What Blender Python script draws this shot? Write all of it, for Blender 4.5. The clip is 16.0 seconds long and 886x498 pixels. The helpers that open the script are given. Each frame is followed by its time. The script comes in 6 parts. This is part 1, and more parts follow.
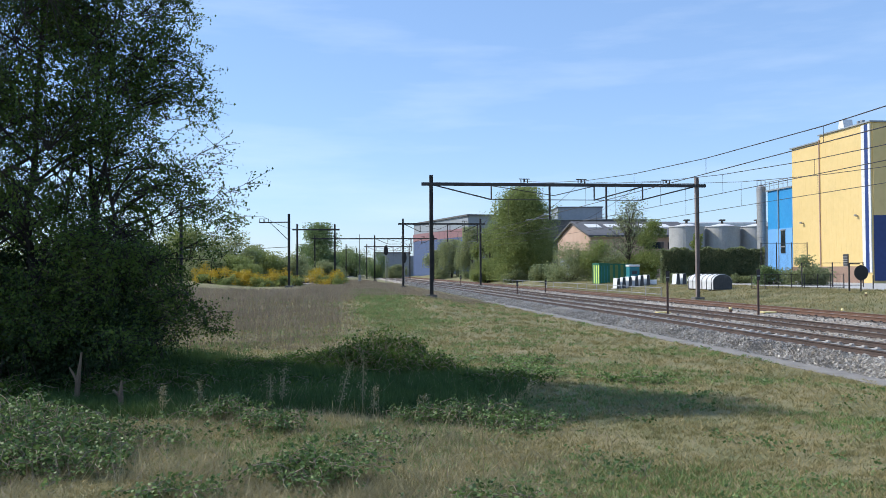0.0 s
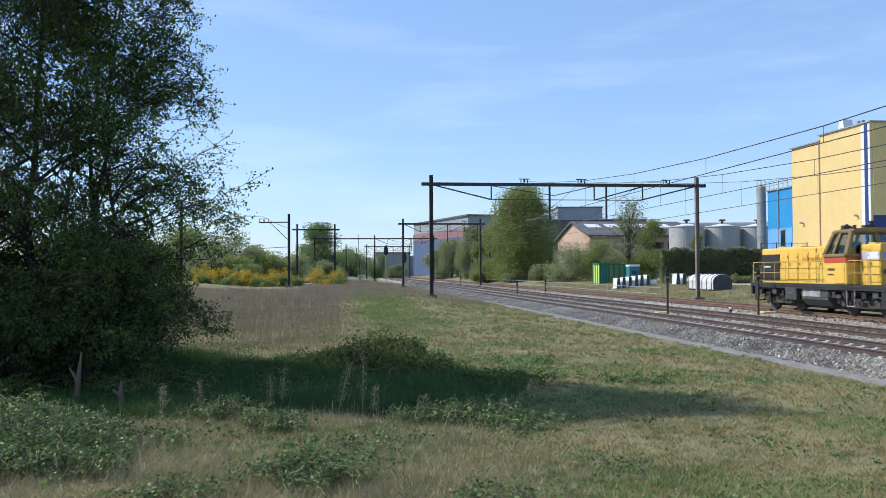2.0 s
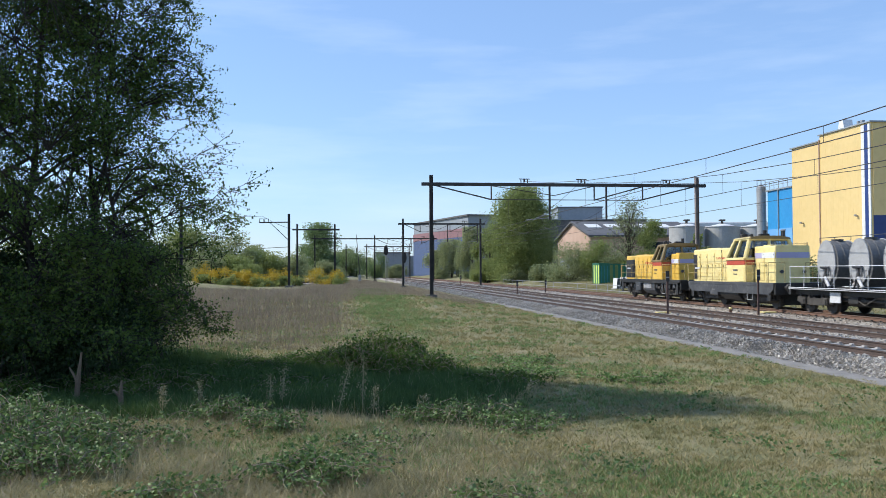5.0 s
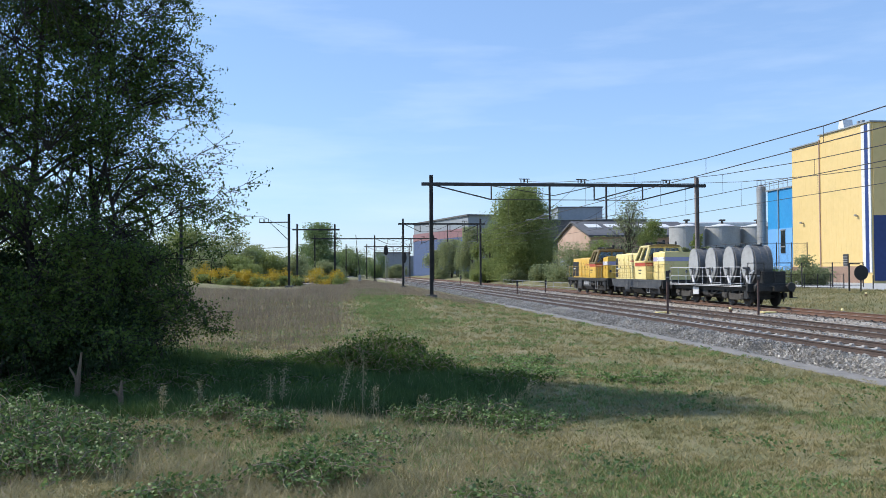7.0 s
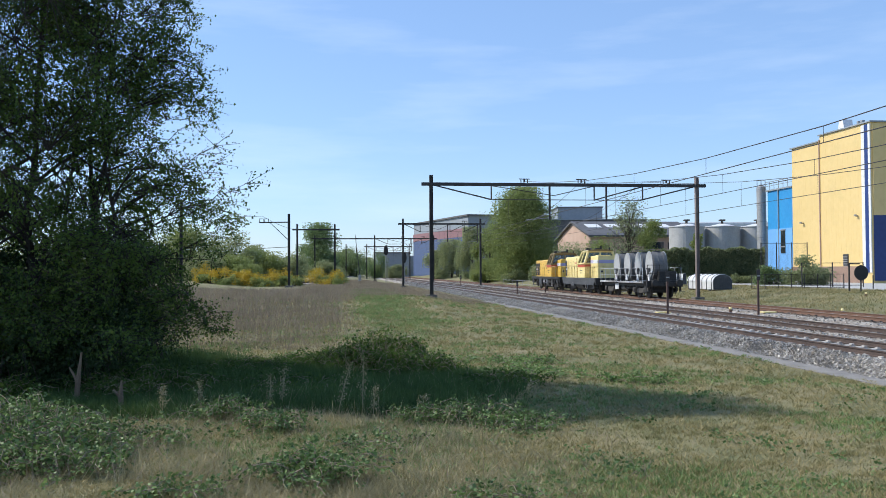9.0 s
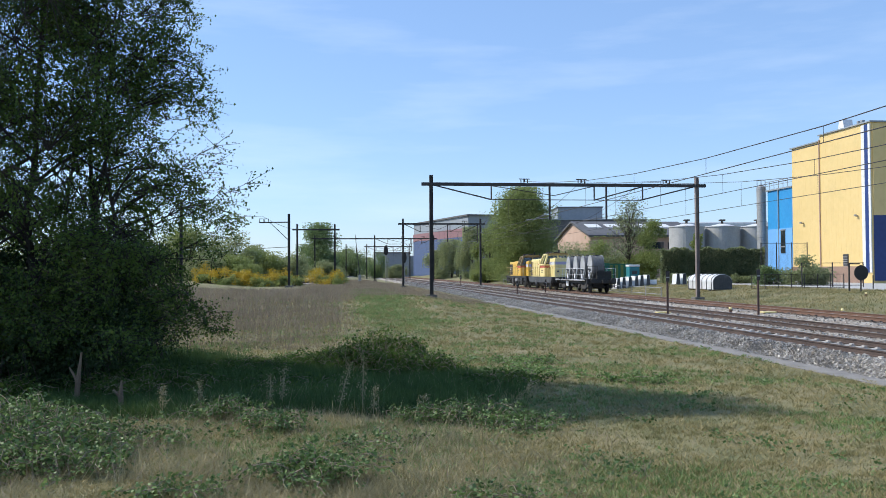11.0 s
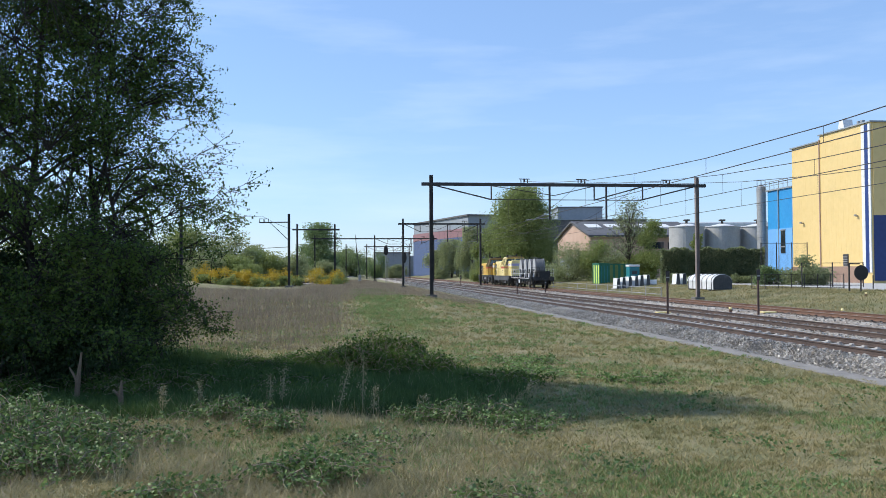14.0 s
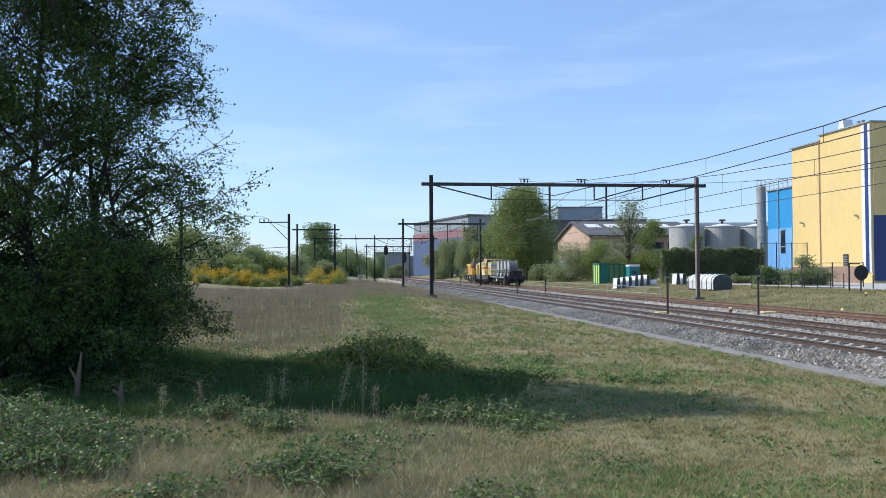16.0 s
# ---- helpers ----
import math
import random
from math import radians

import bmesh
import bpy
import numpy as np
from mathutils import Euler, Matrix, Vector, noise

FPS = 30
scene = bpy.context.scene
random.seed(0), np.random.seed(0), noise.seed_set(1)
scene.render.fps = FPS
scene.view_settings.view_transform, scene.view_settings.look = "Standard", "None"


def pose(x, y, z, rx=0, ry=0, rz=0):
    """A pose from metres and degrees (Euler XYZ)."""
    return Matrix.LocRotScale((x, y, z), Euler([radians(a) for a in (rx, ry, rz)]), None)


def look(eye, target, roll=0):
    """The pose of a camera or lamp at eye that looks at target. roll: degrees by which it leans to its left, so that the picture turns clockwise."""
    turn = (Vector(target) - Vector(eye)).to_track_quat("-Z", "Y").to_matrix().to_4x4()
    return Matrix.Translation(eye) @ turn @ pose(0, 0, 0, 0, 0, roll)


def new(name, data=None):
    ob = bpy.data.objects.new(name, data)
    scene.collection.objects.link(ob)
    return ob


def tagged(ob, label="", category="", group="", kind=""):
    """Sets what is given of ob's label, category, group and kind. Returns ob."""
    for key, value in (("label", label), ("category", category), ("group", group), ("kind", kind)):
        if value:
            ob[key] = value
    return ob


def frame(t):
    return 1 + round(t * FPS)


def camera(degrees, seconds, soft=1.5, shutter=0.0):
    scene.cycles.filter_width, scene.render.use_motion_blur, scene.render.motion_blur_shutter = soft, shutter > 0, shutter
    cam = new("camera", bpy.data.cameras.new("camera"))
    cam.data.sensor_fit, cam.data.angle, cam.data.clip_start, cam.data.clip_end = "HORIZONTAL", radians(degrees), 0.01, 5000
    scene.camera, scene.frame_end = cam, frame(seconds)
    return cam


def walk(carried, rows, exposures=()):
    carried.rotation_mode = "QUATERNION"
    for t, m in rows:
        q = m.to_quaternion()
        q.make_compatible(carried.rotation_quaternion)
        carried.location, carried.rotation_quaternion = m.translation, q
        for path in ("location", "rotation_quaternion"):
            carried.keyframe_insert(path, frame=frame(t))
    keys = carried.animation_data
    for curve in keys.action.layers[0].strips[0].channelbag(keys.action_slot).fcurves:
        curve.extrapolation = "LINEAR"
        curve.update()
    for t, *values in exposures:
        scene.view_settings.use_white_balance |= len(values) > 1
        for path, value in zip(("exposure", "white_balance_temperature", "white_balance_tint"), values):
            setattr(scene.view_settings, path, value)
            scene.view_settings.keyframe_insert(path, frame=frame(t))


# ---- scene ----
# The railway runs straight; RAIL turns its own axes (x across, y along) into the world.
TURN = 6.974
RAIL = pose(0, 0, 0, 0, 0, TURN)
RAIL_TOP = 0.37
NEAR, SECOND, THIRD = 13.85, 18.2, 22.6
EYE = (0.0, 0.0, 2.37)

cam = camera(53.8, 16.0, soft=0.65, shutter=0.4)
VIEW = pose(*EYE, 91.41, 0, 0) @ pose(0, 0, 0, 0, 0, -0.30)
walk(cam, [(0.0, VIEW), (16.0, VIEW)], exposures=[(0.0, 0.0, 6300, 9), (16.0, 0.0, 6300, 9)])

# ---- daylight ----
SUN_UP, SUN_ROUND = radians(43), math.atan2(-0.975, 0.22)
world = bpy.data.worlds.new("sky")
scene.world = world
world.use_nodes = True
wn, wl = world.node_tree.nodes, world.node_tree.links
wn.clear()
sky = wn.new("ShaderNodeTexSky")
sky.sky_type, sky.sun_disc = "NISHITA", False
sky.sun_elevation, sky.sun_rotation = SUN_UP, SUN_ROUND
sky.air_density, sky.dust_density, sky.ozone_density = 1.0, 0.3, 1.8
coords, stretch = wn.new("ShaderNodeTexCoord"), wn.new("ShaderNodeMapping")
stretch.inputs["Scale"].default_value = (1.4, 1.4, 9.0)
stretch.inputs["Rotation"].default_value = (0, radians(4), 0)
wisps = wn.new("ShaderNodeTexNoise")
wisps.inputs["Scale"].default_value, wisps.inputs["Detail"].default_value = 2.3, 6
wisps.inputs["Roughness"].default_value = 0.55
ramp = wn.new("ShaderNodeValToRGB")
ramp.color_ramp.elements[0].position, ramp.color_ramp.elements[0].color = 0.5, (0, 0, 0, 1)
ramp.color_ramp.elements[1].position, ramp.color_ramp.elements[1].color = 0.85, (0.27, 0.27, 0.27, 1)
cloudy = wn.new("ShaderNodeMix")
cloudy.data_type = "RGBA"
cloudy.inputs["B"].default_value = (6.0, 6.6, 7.4, 1)
back, sky_out = wn.new("ShaderNodeBackground"), wn.new("ShaderNodeOutputWorld")
back.inputs["Strength"].default_value = 0.175
wl.new(coords.outputs["Generated"], stretch.inputs["Vector"])
wl.new(stretch.outputs["Vector"], wisps.inputs["Vector"])
wl.new(wisps.outputs["Fac"], ramp.inputs["Fac"])
wl.new(ramp.outputs["Color"], cloudy.inputs["Factor"])
clear = wn.new("ShaderNodeMix")
clear.data_type, clear.blend_type = "RGBA", "MULTIPLY"
clear.inputs["Factor"].default_value, clear.inputs["B"].default_value = 1.0, (0.87, 0.94, 1.05, 1)
wl.new(sky.outputs["Color"], clear.inputs["A"])
even = wn.new("ShaderNodeMix")
even.data_type = "RGBA"
even.inputs["Factor"].default_value, even.inputs["B"].default_value = 0.42, (2.1, 3.3, 5.65, 1)
wl.new(clear.outputs["Result"], even.inputs["A"])
wl.new(even.outputs["Result"], cloudy.inputs["A"])
wl.new(cloudy.outputs["Result"], back.inputs["Color"])
wl.new(back.outputs["Background"], sky_out.inputs["Surface"])

sun = new("sun", bpy.data.lights.new("sun", "SUN"))
sun.data.energy, sun.data.angle, sun.data.color = 5.0, radians(0.53), (1.0, 0.94, 0.84)
toward = Vector((math.sin(SUN_ROUND) * math.cos(SUN_UP), math.cos(SUN_ROUND) * math.cos(SUN_UP), math.sin(SUN_UP)))
sun.matrix_world = look(toward * 60, (0, 0, 0))


# ---- materials ----
def surface(name, c1, c2, scale=1.0, rough=0.7, metal=0.0, bump=0.0, fine=14.0, wear=None, per="", coat=0.0):
    """A procedural surface: two colours mixed by coarse and fine noise, with relief, and stains of the colour wear."""
    m = bpy.data.materials.new(name)
    m.use_nodes = True
    n, l = m.node_tree.nodes, m.node_tree.links
    bsdf = n["Principled BSDF"]
    bsdf.inputs["Roughness"].default_value, bsdf.inputs["Metallic"].default_value = rough, metal
    bsdf.inputs["Coat Weight"].default_value = coat
    tc = n.new("ShaderNodeTexCoord")
    coarse, small, mixv, col = n.new("ShaderNodeTexNoise"), n.new("ShaderNodeTexNoise"), n.new("ShaderNodeMath"), n.new("ShaderNodeMix")
    coarse.inputs["Scale"].default_value, coarse.inputs["Detail"].default_value = scale, 5
    small.inputs["Scale"].default_value, small.inputs["Detail"].default_value = scale * fine, 3
    mixv.operation = "MULTIPLY_ADD"
    mixv.inputs[1].default_value = 0.45
    for tx in (coarse, small):
        l.new(tc.outputs["Object"], tx.inputs["Vector"])
    half = n.new("ShaderNodeMath")
    half.operation = "MULTIPLY"
    half.inputs[1].default_value = 0.55
    l.new(coarse.outputs["Fac"], half.inputs[0])
    l.new(small.outputs["Fac"], mixv.inputs[0])
    l.new(half.outputs[0], mixv.inputs[2])
    sharp = n.new("ShaderNodeMapRange")
    sharp.inputs["From Min"].default_value, sharp.inputs["From Max"].default_value = 0.36, 0.64
    value = mixv.outputs[0]
    if per:
        src = n.new("ShaderNodeNewGeometry").outputs["Random Per Island"] if per == "island" else n.new("ShaderNodeObjectInfo").outputs["Random"]
        add = n.new("ShaderNodeMath")
        add.operation = "MULTIPLY_ADD"
        add.inputs[1].default_value = 0.3
        l.new(src, add.inputs[0])
        sub = n.new("ShaderNodeMath")
        sub.operation = "SUBTRACT"
        sub.inputs[1].default_value = 0.15
        l.new(value, sub.inputs[0])
        l.new(sub.outputs[0], add.inputs[2])
        value = add.outputs[0]
    l.new(value, sharp.inputs["Value"])
    col.data_type = "RGBA"
    col.inputs["A"].default_value, col.inputs["B"].default_value = (*c1, 1), (*c2, 1)
    l.new(sharp.outputs["Result"], col.inputs["Factor"])
    out = col.outputs["Result"]
    if wear:
        st, rp, wm = n.new("ShaderNodeTexNoise"), n.new("ShaderNodeMapRange"), n.new("ShaderNodeMix")
        st.inputs["Scale"].default_value, st.inputs["Detail"].default_value, st.inputs["Roughness"].default_value = scale * 2.7, 8, 0.7
        l.new(tc.outputs["Object"], st.inputs["Vector"])
        rp.inputs["From Min"].default_value, rp.inputs["From Max"].default_value = 0.52, 0.72
        rp.inputs["To Max"].default_value = 0.75
        l.new(st.outputs["Fac"], rp.inputs["Value"])
        wm.data_type = "RGBA"
        wm.inputs["B"].default_value = (*wear, 1)
        l.new(rp.outputs["Result"], wm.inputs["Factor"])
        l.new(out, wm.inputs["A"])
        out = wm.outputs["Result"]
    l.new(out, bsdf.inputs["Base Color"])
    if bump:
        bp = n.new("ShaderNodeBump")
        bp.inputs["Strength"].default_value, bp.inputs["Distance"].default_value = min(1.0, bump * 20), bump
        l.new(small.outputs["Fac"], bp.inputs["Height"])
        l.new(bp.outputs["Normal"], bsdf.inputs["Normal"])
    return m


def foliage(name, c1, c2, through_light=0.35, rough=0.5):
    """Leaves: each island its own shade between two greens, and some light passing through."""
    m = bpy.data.materials.new(name)
    m.use_nodes = True
    n, l = m.node_tree.nodes, m.node_tree.links
    bsdf, out = n["Principled BSDF"], n["Material Output"]
    bsdf.inputs["Roughness"].default_value = rough
    bsdf.inputs["Specular IOR Level"].default_value = 0.35
    geo, tc, tx, mv, col = n.new("ShaderNodeNewGeometry"), n.new("ShaderNodeTexCoord"), n.new("ShaderNodeTexNoise"), n.new("ShaderNodeMath"), n.new("ShaderNodeMix")
    tx.inputs["Scale"].default_value = 0.6
    l.new(tc.outputs["Object"], tx.inputs["Vector"])
    tuft = n.new("ShaderNodeTexNoise")
    tuft.inputs["Scale"].default_value, tuft.inputs["Detail"].default_value = 4.5, 3
    l.new(tc.outputs["Object"], tuft.inputs["Vector"])
    both = n.new("ShaderNodeMath")
    both.operation = "MULTIPLY_ADD"
    both.inputs[1].default_value = 1.5
    l.new(tuft.outputs["Fac"], both.inputs[0])
    mv.operation = "MULTIPLY_ADD"
    mv.inputs[1].default_value = 0.6
    l.new(geo.outputs["Random Per Island"], mv.inputs[0])
    sub = n.new("ShaderNodeMath")
    sub.operation = "MULTIPLY_ADD"
    sub.inputs[1].default_value, sub.inputs[2].default_value = 1.2, -1.12
    l.new(tx.outputs["Fac"], sub.inputs[0])
    l.new(sub.outputs[0], both.inputs[2])
    l.new(both.outputs[0], mv.inputs[2])
    mv.use_clamp = True
    col.data_type = "RGBA"
    col.inputs["A"].default_value, col.inputs["B"].default_value = (*c1, 1), (*c2, 1)
    l.new(mv.outputs[0], col.inputs["Factor"])
    l.new(col.outputs["Result"], bsdf.inputs["Base Color"])
    tr, mx = n.new("ShaderNodeBsdfTranslucent"), n.new("ShaderNodeMixShader")
    mx.inputs["Fac"].default_value = through_light
    l.new(col.outputs["Result"], tr.inputs["Color"])
    l.new(bsdf.outputs["BSDF"], mx.inputs[1])
    l.new(tr.outputs["BSDF"], mx.inputs[2])
    l.new(mx.outputs["Shader"], out.inputs["Surface"])
    return m


def plain_glass(name, tint, rough=0.05):
    m = bpy.data.materials.new(name)
    m.use_nodes = True
    b = m.node_tree.nodes["Principled BSDF"]
    b.inputs["Base Color"].default_value, b.inputs["Roughness"].default_value = (*tint, 1), rough
    b.inputs["Metallic"].default_value = 0.0
    b.inputs["Specular IOR Level"].default_value = 0.8
    return m


def cab_glass(name, tint):
    """Thin tinted panes: most light passes, the rest mirrors the sky."""
    m = bpy.data.materials.new(name)
    m.use_nodes = True
    n, l = m.node_tree.nodes, m.node_tree.links
    clear_, gloss, mx = n.new("ShaderNodeBsdfTransparent"), n.new("ShaderNodeBsdfGlossy"), n.new("ShaderNodeMixShader")
    clear_.inputs["Color"].default_value = (*tint, 1)
    gloss.inputs["Roughness"].default_value = 0.04
    mx.inputs["Fac"].default_value = 0.16
    l.new(clear_.outputs["BSDF"], mx.inputs[1])
    l.new(gloss.outputs["BSDF"], mx.inputs[2])
    l.new(mx.outputs["Shader"], n["Material Output"].inputs["Surface"])
    return m


def broken_stone(name, dark, mid, light, size):
    """A bed of angular stones: each cell its own grey, with deep joints."""
    m = bpy.data.materials.new(name)
    m.use_nodes = True
    n, l = m.node_tree.nodes, m.node_tree.links
    bsdf = n["Principled BSDF"]
    bsdf.inputs["Roughness"].default_value = 0.9
    tc, vo, ramp_, big, mx, bp = n.new("ShaderNodeTexCoord"), n.new("ShaderNodeTexVoronoi"), n.new("ShaderNodeValToRGB"), n.new("ShaderNodeTexNoise"), n.new("ShaderNodeMix"), n.new("ShaderNodeBump")
    vo.inputs["Scale"].default_value = 1 / size
    l.new(tc.outputs["Object"], vo.inputs["Vector"])
    l.new(tc.outputs["Object"], big.inputs["Vector"])
    big.inputs["Scale"].default_value, big.inputs["Detail"].default_value = 0.9, 6
    sep = n.new("ShaderNodeSeparateColor")
    l.new(vo.outputs["Color"], sep.inputs["Color"])
    l.new(sep.outputs["Red"], ramp_.inputs["Fac"])
    e = ramp_.color_ramp.elements
    e[0].color, e[1].color = (*dark, 1), (*light, 1)
    k = e.new(0.5)
    k.color = (*mid, 1)
    mx.data_type, mx.blend_type = "RGBA", "MULTIPLY"
    mx.inputs["Factor"].default_value = 0.55
    l.new(ramp_.outputs["Color"], mx.inputs["A"])
    tint = n.new("ShaderNodeValToRGB")
    tint.color_ramp.elements[0].color, tint.color_ramp.elements[1].color = (0.55, 0.46, 0.38, 1), (1, 1, 1, 1)
    tint.color_ramp.elements[0].position, tint.color_ramp.elements[1].position = 0.38, 0.6
    l.new(big.outputs["Fac"], tint.inputs["Fac"])
    l.new(tint.outputs["Color"], mx.inputs["B"])
    l.new(mx.outputs["Result"], bsdf.inputs["Base Color"])
    bp.inputs["Strength"].default_value, bp.inputs["Distance"].default_value = 0.6, size * 0.6
    bp.invert = True
    l.new(vo.outputs["Distance"], bp.inputs["Height"])
    l.new(bp.outputs["Normal"], bsdf.inputs["Normal"])
    return m


M_BALLAST = broken_stone("ballast_stone", (0.13, 0.115, 0.092), (0.32, 0.285, 0.24), (0.54, 0.495, 0.43), 0.075)
M_STONE = surface("loose_stone", (0.24, 0.215, 0.18), (0.60, 0.55, 0.48), 0.7, 0.85, bump=0.01, per="island")
M_GRIT = surface("grey_grit", (0.16, 0.15, 0.135), (0.27, 0.25, 0.225), 1.6, 0.95, bump=0.01, fine=30)
M_RAIL = surface("rusty_rail", (0.043, 0.030, 0.026), (0.099, 0.067, 0.052), 1.5, 0.75, bump=0.003)
M_RAIL_RUST = surface("orange_rusty_rail", (0.112, 0.060, 0.039), (0.181, 0.103, 0.069), 1.5, 0.8, bump=0.003)
M_SLEEPER_OLD = surface("brownish_concrete_sleeper", (0.172, 0.150, 0.129), (0.310, 0.275, 0.241), 1.2, 0.9, bump=0.006, per="object", wear=(0.129, 0.103, 0.086))
M_RAIL_HEAD = surface("polished_rail_head", (0.258, 0.249, 0.241), (0.387, 0.370, 0.353), 3, 0.35, 0.8)
M_CONCRETE = surface("weathered_concrete", (0.292, 0.284, 0.267), (0.482, 0.473, 0.447), 1.2, 0.9, bump=0.006, per="object", wear=(0.189, 0.172, 0.155))
M_FOOT = surface("dark_mossy_concrete", (0.086, 0.084, 0.077), (0.163, 0.155, 0.142), 2, 0.95, bump=0.01)
M_SLEEPER = surface("pale_concrete_sleeper", (0.310, 0.292, 0.275), (0.499, 0.473, 0.439), 1.2, 0.9, bump=0.006, per="object", wear=(0.232, 0.206, 0.181))
M_SLEEPER_WOOD = surface("dark_wooden_sleeper", (0.086, 0.065, 0.052), (0.172, 0.138, 0.112), 2, 0.9, bump=0.01, per="object")
M_MAST = surface("dark_weathered_steel", (0.030, 0.030, 0.031), (0.073, 0.065, 0.060), 1.5, 0.7, 0.3, bump=0.003)
M_MAST_RUST = surface("rust_brown_steel", (0.065, 0.039, 0.033), (0.120, 0.073, 0.060), 1.5, 0.75, 0.2, bump=0.003)
M_MAST_DULL = surface("faded_grey_brown_steel", (0.16, 0.125, 0.112), (0.27, 0.225, 0.205), 1.5, 0.75, 0.1, bump=0.003)
M_MAST_GREY = surface("galvanised_grey_steel", (0.258, 0.258, 0.258), (0.378, 0.378, 0.370), 2, 0.5, 0.6)
M_WIRE = surface("dark_copper_wire", (0.043, 0.039, 0.039), (0.077, 0.069, 0.065), 4, 0.6, 0.4)
M_YELLOW = surface("warm_yellow_paint", (0.70, 0.43, 0.065), (0.78, 0.50, 0.09), 0.8, 0.42, wear=(0.47, 0.29, 0.07), coat=0.1)
M_YELLOW2 = surface("pale_yellow_paint", (0.80, 0.64, 0.25), (0.84, 0.70, 0.32), 0.8, 0.42, wear=(0.58, 0.44, 0.19), coat=0.1)
M_RAIL_PAINT = surface("dull_handrail_paint", (0.42, 0.30, 0.10), (0.56, 0.42, 0.17), 2, 0.6, wear=(0.2, 0.15, 0.08))
M_RED = surface("red_stripe_paint", (0.430, 0.060, 0.026), (0.499, 0.086, 0.043), 1, 0.45)
M_WHITE = surface("white_paint", (0.619, 0.619, 0.619), (0.731, 0.731, 0.722), 0.8, 0.5, wear=(0.473, 0.464, 0.447))
M_LILAC = surface("pale_violet_paint", (0.396, 0.361, 0.533), (0.447, 0.413, 0.585), 1, 0.5)
M_FRAME = surface("dusty_dark_grey_paint", (0.03, 0.032, 0.036), (0.068, 0.07, 0.075), 0.8, 0.65, bump=0.002, wear=(0.13, 0.125, 0.12))
M_BLACK = surface("oily_black_steel", (0.015, 0.015, 0.015), (0.043, 0.040, 0.036), 1.2, 0.6, 0.2, bump=0.004)
M_GRIMY = surface("grimy_running_gear", (0.022, 0.02, 0.018), (0.075, 0.066, 0.056), 2.5, 0.8, bump=0.006)
M_GLASS = cab_glass("tinted_cab_glass", (0.55, 0.6, 0.6))
M_PANE = plain_glass("dark_window_pane", (0.02, 0.025, 0.03))
M_ROOF_BROWN = surface("dull_ochre_roof_paint", (0.172, 0.120, 0.043), (0.258, 0.181, 0.069), 1, 0.6)
M_SILVER = surface("dull_aluminium_sheet", (0.310, 0.305, 0.301), (0.430, 0.421, 0.413), 0.7, 0.5, 0.45, wear=(0.241, 0.224, 0.206))
M_DRUM = surface("dull_grey_drum_sheet", (0.11, 0.108, 0.105), (0.19, 0.183, 0.177), 0.7, 0.6, 0.2, wear=(0.08, 0.075, 0.07))
M_STAINED = surface("pale_stained_panel_paint", (0.16, 0.16, 0.165), (0.42, 0.42, 0.43), 2.2, 0.7, wear=(0.07, 0.07, 0.07))
M_PLATE = surface("grey_end_plate_paint", (0.292, 0.292, 0.292), (0.396, 0.396, 0.391), 0.8, 0.55, wear=(0.258, 0.249, 0.241))
M_TANK = surface("pale_grey_tank_sheet", (0.344, 0.344, 0.340), (0.447, 0.439, 0.430), 0.3, 0.5, 0.1, wear=(0.292, 0.284, 0.267))
M_PALE_GREY = surface("pale_grey_paint", (0.533, 0.533, 0.542), (0.654, 0.654, 0.654), 0.8, 0.5, wear=(0.361, 0.344, 0.327))
M_BLUE = surface("bright_blue_cladding", (0.022, 0.22, 0.50), (0.035, 0.28, 0.58), 0.15, 0.45)
M_DEEP_BLUE = surface("deep_blue_cladding", (0.013, 0.034, 0.146), (0.022, 0.052, 0.198), 0.15, 0.45)
M_HALL_YELLOW = surface("yellow_wall_cladding", (0.662, 0.482, 0.198), (0.705, 0.525, 0.232), 0.12, 0.55, wear=(0.585, 0.439, 0.181))
M_BRICK = surface("pinkish_brick", (0.430, 0.292, 0.224), (0.516, 0.370, 0.292), 0.5, 0.9, fine=30)
M_BROWN_BRICK = surface("brown_brick_plinth", (0.224, 0.146, 0.112), (0.310, 0.215, 0.163), 1, 0.9, fine=20)
M_SLATE = surface("dark_grey_roofing", (0.069, 0.069, 0.073), (0.129, 0.125, 0.129), 0.3, 0.7, wear=(0.172, 0.163, 0.155))
M_GREY_CLAD = surface("grey_cladding", (0.215, 0.241, 0.267), (0.284, 0.310, 0.335), 0.1, 0.6)
M_GREEN = surface("dark_green_paint", (0.010, 0.120, 0.073), (0.017, 0.163, 0.103), 0.8, 0.45)
M_LIME = surface("lime_yellow_paint", (0.619, 0.688, 0.103), (0.688, 0.740, 0.172), 0.8, 0.5)
M_OLIVE = surface("olive_paint", (0.103, 0.163, 0.043), (0.155, 0.224, 0.069), 0.8, 0.5)
M_TEAL = surface("teal_plastic", (0.009, 0.146, 0.172), (0.017, 0.198, 0.232), 0.8, 0.4)
M_PAVING = surface("pale_grey_paving", (0.344, 0.335, 0.318), (0.447, 0.439, 0.421), 0.4, 0.9, fine=20)
M_BARK = surface("grey_brown_bark", (0.043, 0.034, 0.028), (0.103, 0.086, 0.069), 3, 0.95, bump=0.02)
M_DRY = foliage("dry_stalk", (0.20, 0.178, 0.092), (0.43, 0.38, 0.22), 0.2, 0.8)
M_HEATH = foliage("reddish_dry_weed", (0.17, 0.135, 0.10), (0.355, 0.287, 0.205), 0.2, 0.8)
M_GRASS = foliage("short_grass_blade", (0.14, 0.15, 0.05), (0.42, 0.335, 0.165), 0.25, 0.6)
